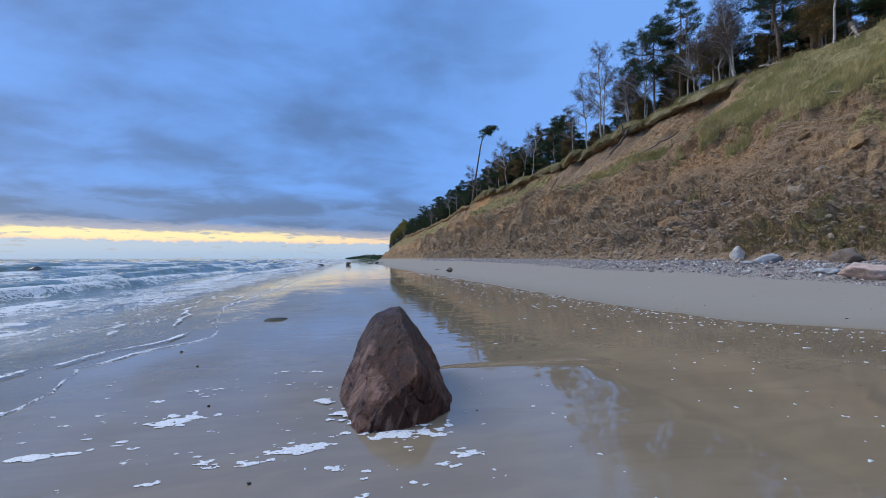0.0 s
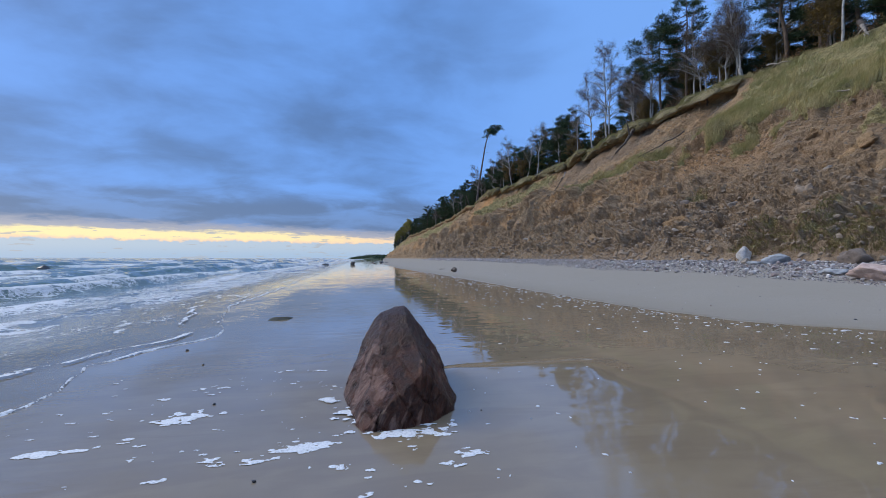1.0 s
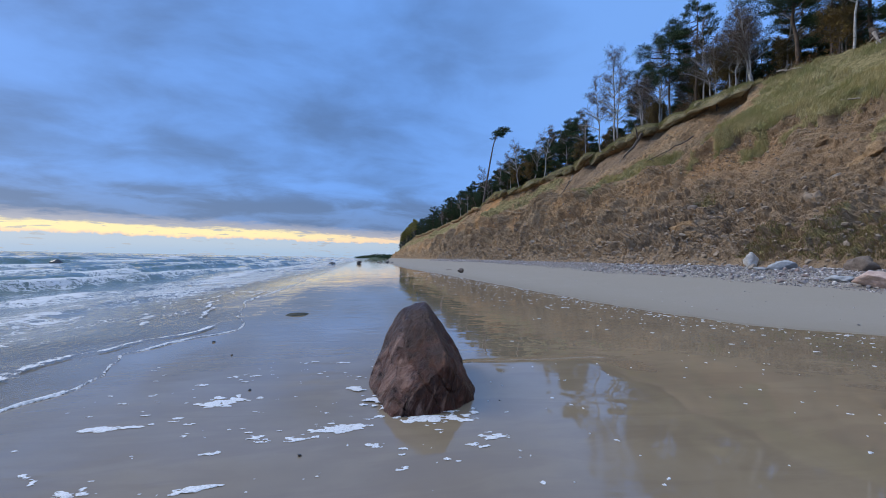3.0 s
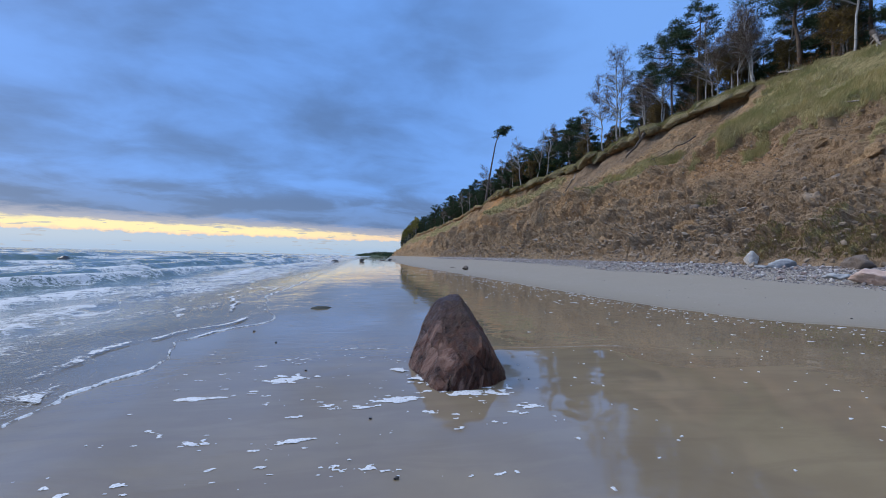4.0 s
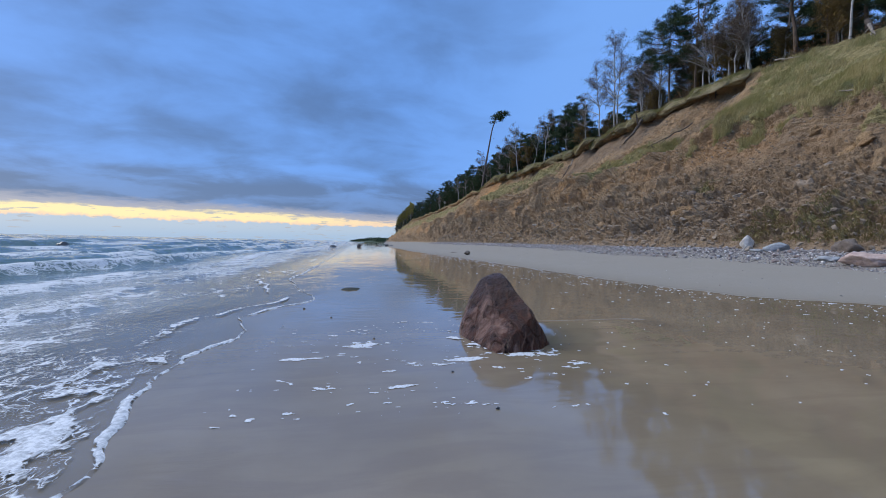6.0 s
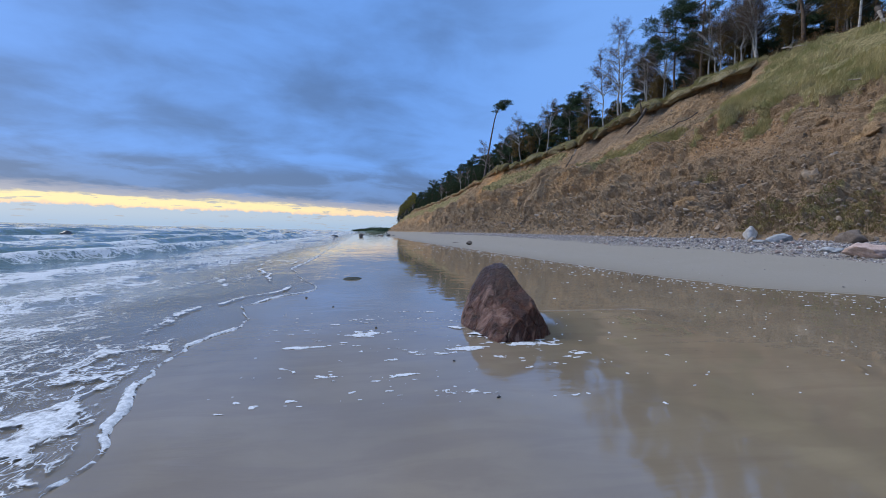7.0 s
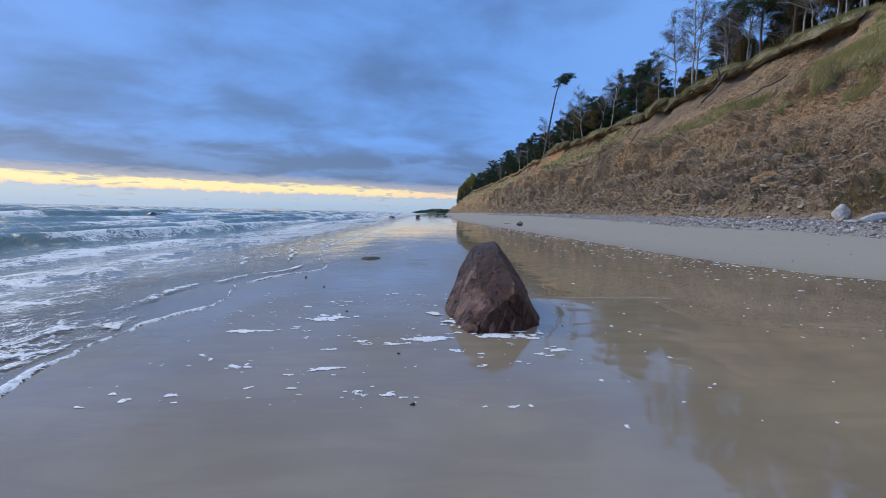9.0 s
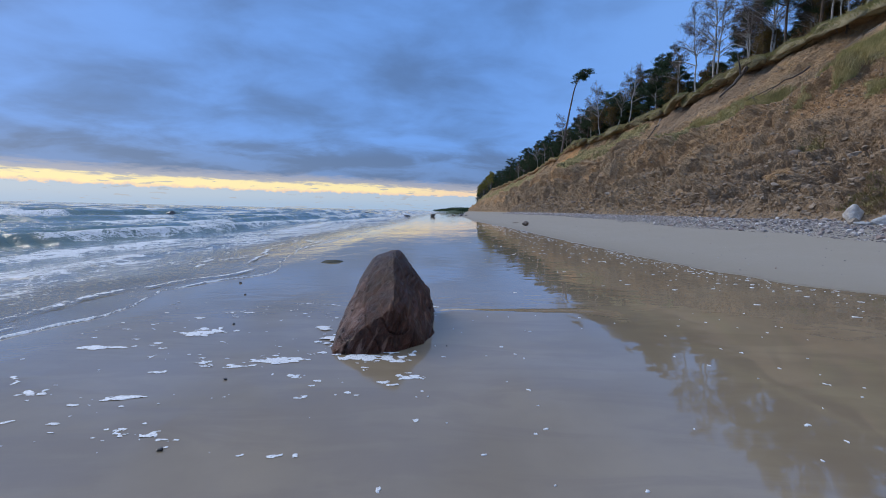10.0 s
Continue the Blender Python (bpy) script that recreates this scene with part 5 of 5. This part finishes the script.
def build_clay_blocks():
    """Blocks of stiff clay that stick out of the face above the rubble."""
    words = "stiff block of clay sticking out of the cliff face"
    for k, (u, y, size, mat, label) in enumerate(((0.208, 19.8, (0.8, 0.9, 1.6), LUMP, "pale upright block of clay sticking out of the cliff face"),
                                                  (0.272, 19.4, (1.4, 2.1, 1.5), SOIL, words), (0.285, 18.3, (1.1, 1.5, 1.2), SOIL, words), (0.235, 16.9, (1.2, 1.5, 2.1), SOIL, words),
                                                  (0.150, 27.4, (1.6, 2.4, 1.3), SOIL, words), (0.065, 22.9, (1.2, 1.5, 1.0), SOIL, words), (0.055, 25.2, (1.0, 1.3, 0.9), SOIL, words),
                                                  (0.095, 24.6, (0.9, 1.2, 0.8), SOIL, words), (0.200, 24.3, (0.9, 1.1, 0.9), SOIL, words), (0.34, 22.0, (1.1, 1.6, 0.9), SOIL, words),
                                                  (0.13, 31.5, (1.2, 1.7, 1.0), SOIL, words), (0.10, 36.0, (1.3, 1.6, 1.1), SOIL, words))):
        x, y, z = face_at(u, y, 0.0)
        make_boulder("clay_block", 700 + k, mat, size, pose(x + 0.25 * size[0], y, z - 0.68 * size[2], 8 * math.sin(k), -14, 40 * math.sin(2.3 * k)), label, "clay block", "clay blocks in the cliff face", 4, 1.0)


def scatter(shapes, place, size, rng, name, mat, label, category):
    """Many small stones joined into one mesh."""
    verts, faces, count = [], [], 0
    for p, s in zip(place, size):
        v, f = shapes[rng.integers(0, len(shapes))]
        a = rng.uniform(0, 2 * np.pi)
        c, d = np.cos(a), np.sin(a)
        q = v * s * rng.uniform(0.75, 1.25, 3)
        q = np.stack([q[:, 0] * c - q[:, 1] * d, q[:, 0] * d + q[:, 1] * c, q[:, 2]], -1)
        verts.append(q + p)
        faces.extend([tuple(i + count for i in g) for g in f])
        count += len(v)
    ob = mesh_object(name, np.concatenate(verts), faces, mat, None, "", False)
    return tagged(ob, label, category, kind="stuff")


def shape_set(detail, n, seed, rough=0.3, cuts=6):
    out = []
    for k in range(n):
        bm = stone_shape(seed + k, detail, (1.0, 0.85, 0.75), rough, cuts)
        bm.verts.index_update()
        out.append((np.array([v.co[:] for v in bm.verts]) - np.array([0, 0, 0.2]), [tuple(v.index for v in f.verts) for f in bm.faces]))
        bm.free()
    return out


def pieces(name, shapes, place, size, rng, mat, parent):
    """Stones that can be picked apart: one object each, on a few shared meshes."""
    meshes = []
    for v, f in shapes:
        me = bpy.data.meshes.new(name)
        me.from_pydata(v.tolist(), [], f)
        me.materials.append(mat)
        meshes.append(me)
    for p, s in zip(place, size):
        ob = new(name, meshes[rng.integers(0, len(meshes))])
        ob.parent = parent
        k = s * rng.uniform(0.8, 1.2, 3)
        ob.matrix_basis = pose(*[float(c) for c in p], rng.uniform(-15, 15), rng.uniform(-15, 15), rng.uniform(0, 360)) @ Matrix.Diagonal((*[float(c) for c in k], 1))


def build_picked_stones():
    """The nearest cobbles of the shingle and the nearest lumps of fallen clay."""
    rng = np.random.default_rng(24)
    n = 280
    y = rng.uniform(8, 30, n)
    x = toe_x(y) - 18.4 + rng.uniform(15.4, 18.7, n)
    size = rng.uniform(0.13, 0.26, n)
    pieces("cobble", shape_set(1, 6, 500), np.stack([x, y, sand_z(x, y) + 0.02], -1), size, rng, COBBLE, GROUND)
    y = rng.uniform(12, 42, n)
    v = 0.01 + 0.16 * rng.beta(0.9, 1.8, n)
    x, z, _ = cliff_point(np.interp(v, BARE[1][:4], KNOTS[:4]), y)
    size = (0.16 + 0.36 * rng.uniform(size=n) ** 2.5) * np.where((y < 21) & (v < 0.16), 0.45, 1.0)
    pieces("clay_lump", shape_set(2, 10, 520, 0.9, 14), np.stack([x, y, z - 0.12 * size], -1), size, rng, LUMP, CLIFF)


def build_shingle():
    rng = np.random.default_rng(21)
    shapes = shape_set(1, 8, 300)
    n = 34000
    y = 5 + 105 * rng.uniform(size=n) ** 1.9
    inner, outer = toe_x(y) - 18.4 + 18.9, toe_x(y) - 18.4 + 15.2 + 0.5 * fbm(y * 0.4, y * 0, 120, 3) - np.clip((14 - y) * 0.12, 0, 1) + np.clip((y - 26) * 0.06, 0, 1.6)
    k = rng.beta(1.3, 1.1, n)
    x = outer + (inner - outer) * k
    size = (0.042 + 0.075 * rng.uniform(size=n) ** 2.5) * (1 + np.clip(y - 25, 0, 50) * 0.018) * (0.8 + 0.5 * k)
    z = sand_z(x, y) + size * 0.05
    scatter(shapes, np.stack([x, y, z], -1), size, rng, "shingle", GRAVEL, "band of grey and pale shingle below the cliff", "shingle")
    # stray stones on the dry sand
    n = 260
    y = 6 + 60 * rng.uniform(size=n) ** 1.3
    x = wet_x(y) + 0.5 + (toe_x(y) - 3 - wet_x(y)) * rng.uniform(size=n)
    size = 0.03 + 0.05 * rng.uniform(size=n) ** 3
    scatter(shapes, np.stack([x, y, sand_z(x, y)], -1), size, rng, "stray_pebbles", GRAVEL, "stray grey pebbles on the dry sand", "pebbles")


def build_clods():
    rng = np.random.default_rng(22)
    shapes = shape_set(1, 12, 400, 0.9, 10)
    n = 15000
    y = 7 + 100 * rng.uniform(size=n) ** 1.6
    v = 0.005 + 0.24 * rng.beta(0.8, 1.9, n)
    u = np.interp(v, BARE[1][:4], KNOTS[:4])
    x, z, _ = cliff_point(u, y)
    weedy = (y < 20.5) & (v < 0.13)
    size = (0.06 + 0.30 * rng.uniform(size=n) ** 5) * (1 + y * 0.006)
    keep = ~weedy | (rng.uniform(size=n) < 0.3)
    scatter(shapes, np.stack([x, y, z - size * 0.05], -1)[keep], size[keep], rng, "fallen_clods", CLOD, "crumbled lumps of brown clay heaped under the cliff", "earth")
    n = 12000
    y = 8 + 80 * rng.uniform(size=n) ** 1.5
    u = rng.uniform(0.28, 0.9, n)
    x, z, v = cliff_point(u, y)
    g, _, _ = cliff_masks(u, y, v)
    size = (0.06 + 0.22 * rng.uniform(size=n) ** 5) * (1 + y * 0.006)
    keep = g < 0.4
    scatter(shapes, np.stack([x, y, z - size * 0.1], -1)[keep], size[keep], rng, "loose_earth", CLOD, "small loose lumps of earth on the cliff face", "earth")


# ---- grass, weeds, dead wood ----
def blades(place, rng, length, width, lean):
    n = len(place)
    a = rng.uniform(0, 2 * np.pi, n)
    way = np.stack([np.cos(a) * 0.35 + lean[0], np.sin(a) * 0.35 + lean[1], np.full(n, 1.0)], -1)
    way = unit(way)
    side = unit(np.cross(way, np.stack([np.cos(a + 1), np.sin(a + 1), 0 * a], -1)))
    w, l = width[:, None], length[:, None]
    droop = np.array([lean[0] * 0.8, lean[1] * 0.8, -0.45])
    mid = place + way * l * 0.6
    tip = mid + unit(way + droop) * l * 0.5
    v = np.stack([place - side * w, place + side * w, mid + side * w * 0.7, mid - side * w * 0.7, tip], 1).reshape(-1, 3)
    i = np.arange(n)[:, None] * 5
    quads = (i + np.array([[0, 1, 2, 3]])).tolist()
    tris = (i + np.array([[3, 2, 4]])).tolist()
    return v, quads + tris


def build_grass():
    rng = np.random.default_rng(33)
    # tussocks: each a fan of arching blades
    n = 26000
    y = 13 + 52 * rng.uniform(size=n) ** 1.15
    u = rng.uniform(0.40, 1.0, n)
    x, z, v = cliff_point(u, y)
    g, _, _ = cliff_masks(u, y, v)
    clump = fbm(y * 0.8, x * 0.8, 130, 3) + 0.7 * fbm(y * 0.22, x * 0.22, 131, 2)
    keep = (g > 0.45) & (clump > rng.uniform(-0.55, 0.12, n)) & ~((u > 0.9) & (u < 0.925) & (y > 41))
    x, y, z, clump = x[keep], y[keep], z[keep], clump[keep]
    m, each = len(x), 20
    tall = np.repeat(rng.uniform(0.26, 0.62, m) * (1 + 1.1 * np.clip(clump, -0.35, 0.6)), each)
    spot = np.repeat(np.stack([x, y, z - 0.05], -1), each, 0) + rng.normal(size=(m * each, 3)) * np.array([0.11, 0.11, 0.02])
    length = tall * rng.uniform(0.55, 1.15, m * each)
    v, f = blades(spot, rng, length, rng.uniform(0.007, 0.016, m * each), (-0.30, -0.40))
    tagged(mesh_object("slope_grass", v, f, GRASS, None, "", False), "long pale yellow-green grass in tussocks on the upper slope", "grass", kind="stuff")
    n = 50000
    y = np.concatenate([rng.uniform(6, 21, n * 6 // 10), rng.normal(28, 1.7, n // 10), rng.uniform(30, 110, n * 3 // 10)])
    v = np.concatenate([rng.uniform(0.012, 0.15, n * 6 // 10), rng.normal(0.25, 0.045, n // 10), rng.uniform(0.35, 0.9, n * 3 // 10)])
    u = np.interp(v, BARE[1][:6], KNOTS[:6])
    x, z, v = cliff_point(u, y)
    g, _, _ = cliff_masks(u, y, v)
    keep = (g > 0.3) & (fbm(y * 0.9, x * 0.9, 132, 3) > -0.1)
    x, y, z = x[keep], y[keep], z[keep]
    m = len(x)
    v, f = blades(np.stack([x, y, z - 0.02], -1), rng, rng.uniform(0.08, 0.24, m), rng.uniform(0.008, 0.018, m), (-0.6, -0.2))
    tagged(mesh_object("weeds", v, f, WEED, None, "", False), "straggling green and brown weeds on the slumped earth", "weeds", kind="stuff")
    # turf fringe hanging over the lip
    n = 16000
    y = 41 + 75 * rng.uniform(size=n) ** 1.3
    u = rng.uniform(0.940, 0.972, n)
    x, z, v = cliff_point(u, y)
    place = np.concatenate([np.stack([x, y, z], -1), np.array(TURF_TOPS)])
    n = len(place)
    v, f = blades(place, rng, rng.uniform(0.15, 0.40, n), rng.uniform(0.010, 0.024, n), (-0.9, -0.2))
    tagged(mesh_object("turf_fringe", v, f, GRASS, None, "", False), "dry grass hanging over the eroded lip", "grass", kind="stuff")


def face_at(u, y, lift=0.1):
    x, z, _ = cliff_point(np.array([float(u)]), np.array([float(y)]))
    return np.array([float(x[0]) - lift * 0.6, float(y), float(z[0]) + lift])


def dead_branch(seed, a, b, thick, mat, label, forks=3, name="fallen_branch"):
    rng = np.random.default_rng(seed)
    soup = Soup()
    t = np.linspace(0, 1, 9)
    sag = np.linalg.norm(b - a)
    line = a + (b - a) * t[:, None] + rng.normal(size=(9, 3)) * sag * 0.012
    soup.tube(line, thick * (1.05 - 0.7 * t), 7)
    for _ in range(forks):
        p = along(line, rng.uniform(0.2, 0.9))
        w = unit((b - a) * 0.6 / sag + rng.normal(size=3) * 0.6)
        g = sag * rng.uniform(0.15, 0.35)
        soup.tube([p, p + w * g * 0.5, p + w * g + rng.normal(size=3) * 0.1], [thick * 0.5, thick * 0.35, thick * 0.12], 5)
    ob = soup.make(name, mat, None, "", True)
    return tagged(ob, label, "branch")


TURF_TOPS = []


def build_turf():
    """Mats of turf that sag over the eroded lip, each a lump of its own."""
    rng = np.random.default_rng(61)
    y = 41.0
    while y < 104:
        long = rng.uniform(1.4, 3.8)
        thick = rng.uniform(0.75, 1.5)
        x, z, _ = cliff_point(np.array([0.946]), np.array([y]))
        bm = stone_shape(900 + int(y * 10), 4, (rng.uniform(1.6, 2.8), long * 1.5, thick), 0.6, 3)
        for v in bm.verts:
            # the seaward side hangs down over the hollow
            v.co.z -= 0.35 * max(0.0, -v.co.x - 0.2) ** 1.5 + 0.12 * noise.noise(v.co * 3.0)
        me = bpy.data.meshes.new("turf_mat")
        bm.to_mesh(me)
        bm.free()
        me.materials.append(TURF)
        me.shade_smooth()
        ob = tagged(new("turf_mat", me), "sagging mat of dry grassy turf on the cliff's lip", "turf", "turf mats along the lip")
        ob.matrix_basis = pose(float(x[0]) + 0.25, y, float(z[0]) - 0.62 * thick, rng.uniform(-8, 8), -rng.uniform(10, 26), rng.uniform(-14, 14))
        top = [ob.matrix_basis @ v.co for v in me.vertices if v.normal.z > 0.1]
        for _ in range(4):
            TURF_TOPS.extend(np.array(t) + rng.normal(size=3) * np.array([0.06, 0.06, 0.0]) for t in top)
        y += long * (rng.uniform(0.75, 1.2) if y < 84 else rng.uniform(0.9, 2.2))


def build_dead_wood():
    dead_branch(1, face_at(0.925, 53.8, 0.5), face_at(0.60, 49.4, 1.1), 0.26, BARK_DEAD, "dark dead trunk fallen from the lip down the slope", 2, "fallen_tree")
    dead_branch(2, face_at(0.72, 66.5, 0.6), face_at(0.58, 64.2, 0.5), 0.10, BARK_DEAD, "dark broken branch lying on the slope", 2)
    dead_branch(3, face_at(0.75, 66.8, 0.65), face_at(0.71, 66.2, 0.6), 0.11, BARK_GREY, "bleached broken branch end on the slope", 1)
    dead_branch(4, face_at(0.66, 40.5, 0.5), face_at(0.52, 43.0, 0.5), 0.07, BARK_DEAD, "thin dark branch lying on the slope", 3)
    dead_branch(5, face_at(0.88, 40.5, 0.15), face_at(0.78, 42.5, 0.1), 0.06, BARK_GREY, "thin bleached branch lying on the slope", 2)
    dead_branch(6, face_at(0.93, 43.5, 0.1), face_at(0.86, 43.0, 0.5), 0.13, BARK_DEAD, "exposed dark roots hanging from the lip", 6, "root_tangle")
    dead_branch(7, face_at(0.95, 44.6, 0.1), face_at(0.88, 44.2, 0.4), 0.09, BARK_GREY, "exposed pale roots hanging from the lip", 6, "root_tangle")
    dead_branch(8, face_at(1.0, 38.0, 0.5), face_at(0.96, 34.6, 0.35), 0.08, BARK_GREY, "bare fallen branch along the crest", 5)
    dead_branch(9, face_at(1.0, 29.4, 0.9), face_at(0.95, 28.4, 0.4), 0.22, BARK_DEAD, "upturned dark root plate at the crest", 9, "root_plate")
    dead_branch(10, face_at(0.97, 29.0, 0.7), face_at(0.94, 28.0, 0.2), 0.14, BARK_GREY, "twisted pale roots under the upturned tree", 7, "root_tangle")
    dead_branch(11, face_at(0.52, 22.3, 0.2), face_at(0.50, 20.6, 0.15), 0.06, BARK_GREY, "pale stick lying on the grass slope", 1)
    dead_branch(12, face_at(0.90, 96.0, 0.2), face_at(0.955, 101.0, 0.3), 0.13, BARK_DEAD, "dead trunk lying along the far lip", 3, "fallen_tree")
    rng = np.random.default_rng(3)
    for k in range(9):
        y = rng.uniform(95, 135)
        b = np.array(crest_place(y, rng.uniform(0.3, 1.5)))
        dead_branch(40 + k, b, b + np.array([rng.normal() * 0.4, rng.normal() * 0.5, rng.uniform(3, 6.5)]), 0.09, BARK_TWIG, "bare dead stem standing at the crest", 2, "dead_stem")


# ---- foam left on the sand ----
def blob(rng, cx, cy, rx, ry, turn, n, z, high):
    t = np.linspace(0, 2 * np.pi, n, endpoint=False)
    w = 1 + 0.32 * np.sin(2 * t + rng.uniform(0, 6)) + 0.22 * np.sin(3 * t + rng.uniform(0, 6)) + 0.16 * np.sin(5 * t + rng.uniform(0, 6)) + rng.normal(size=n) * 0.06
    c, s = np.cos(turn), np.sin(turn)
    rings = []
    for k, h in ((1.0, 0.0), (0.9, 0.8), (0.6, 1.0)):
        px, py = rx * w * np.cos(t) * k, ry * w * np.sin(t) * k
        rings.append(np.stack([cx + px * c - py * s, cy + px * s + py * c, z + h * high + 0 * t - (0.004 if h == 0 else 0)], -1))
    v = np.concatenate(rings + [np.array([[cx, cy, z + high]])])
    f = [(k * n + i, k * n + (i + 1) % n, (k + 1) * n + (i + 1) % n, (k + 1) * n + i) for k in range(2) for i in range(n)]
    f += [(2 * n + i, 2 * n + (i + 1) % n, 3 * n) for i in range(n)]
    return v, f


def build_foam():
    rng = np.random.default_rng(55)
    # lacy drifts caught against the boulder and stranded on the sand: centre, half length, half width, turn
    drifts = ((0.10, 4.60, 0.14, 0.06, 0.9), (-0.07, 4.86, 0.24, 0.08, 1.9), (-0.20, 5.2, 0.28, 0.07, 2.5), (0.04, 4.24, 0.26, 0.09, 0.5), (-0.25, 4.06, 0.36, 0.07, 0.3), (0.38, 4.14, 0.28, 0.07, 0.05),
              (0.66, 4.18, 0.28, 0.08, 0.35), (-0.62, 3.86, 0.2, 0.03, 0.3), (-1.7, 5.0, 0.35, 0.04, 0.15), (-1.25, 3.1, 0.26, 0.035, 0.25),
              (-1.75, 2.7, 0.22, 0.035, 0.5), (-2.6, 4.3, 0.35, 0.05, 0.1))
    step = 0.0065
    gx, gy = np.meshgrid(np.arange(-3.2, 1.2, step), np.arange(2.3, 6.8, step), indexing="ij")
    dens = np.zeros_like(gx)
    for cx, cy, a, b, turn in drifts:
        c, s = np.cos(turn), np.sin(turn)
        p, q = (gx - cx) * c + (gy - cy) * s, -(gx - cx) * s + (gy - cy) * c
        dens = np.maximum(dens, np.exp(-(p / a) ** 2 - (q / (1.35 * b)) ** 2))
    field = 1.0 * dens + 1.2 * fbm(gx * 3.5, gy * 6, 140, 2) + 1.0 * fbm(gx * 11, gy * 17, 141, 2) - 0.70
    speck = fbm(gx * 9, gy * 13, 142, 2) - 0.66 + 0.06 * (gx < 0.3)
    field = np.maximum(field, speck)
    on = field[:-1, :-1] > 0
    field = field - 0.9 * np.maximum(fbm(gx * 26, gy * 34, 143, 2) - 0.12, 0)
    on = field[:-1, :-1] > 0
    top = sand_z(gx, gy) + 0.003 + 0.005 * np.clip(field * 2.5, 0, 1)
    idx = np.arange(gx.size).reshape(gx.shape)
    quads = np.stack([idx[:-1, :-1][on], idx[1:, :-1][on], idx[1:, 1:][on], idx[:-1, 1:][on]], -1)
    keep, where = np.unique(quads, return_inverse=True)
    pts = np.stack([gx, gy, top], -1).reshape(-1, 3)[keep]
    tagged(mesh_object("foam_drift", pts, where.reshape(-1, 4), FOAM), "lacy white sea foam stranded round the boulder and on wet sand", "foam", kind="stuff")
    soup = Soup()
    # flecks strewn along the wet edge
    for k in range(900):
        far = rng.uniform() ** 1.4
        cy = 5 + 42 * far
        edge = float(wet_x(np.array([cy]))[0])
        cx = edge - 0.15 - abs(rng.normal()) * (1.5 if k % 2 == 0 else 0.4) * (1 + cy * 0.03)
        s = (0.008 + 0.026 * rng.uniform() ** 3) * (1 + cy * 0.035)
        soup.push(*blob(rng, cx, cy, s * rng.uniform(0.8, 1.5), s * rng.uniform(0.6, 0.9), rng.normal() * 0.3, 8, sand_at(cx, cy), 0.006))
    for k in range(60):
        cx, cy = rng.uniform(0.8, 6.0), rng.uniform(2.0, 6.0)
        s = 0.006 + 0.014 * rng.uniform() ** 2
        soup.push(*blob(rng, cx, cy, s * 1.4, s, rng.uniform(0, 3), 10, sand_at(cx, cy), 0.005))
    tagged(soup.make("foam_flecks", FOAM, None, "", True), "scattered white flecks of sea foam on wet sand", "foam", kind="stuff")


build_main_boulder()
build_beach_stones()
build_clay_blocks()
build_shingle()
build_clods()
build_turf()
build_dead_wood()
build_grass()
build_foam()
build_picked_stones()
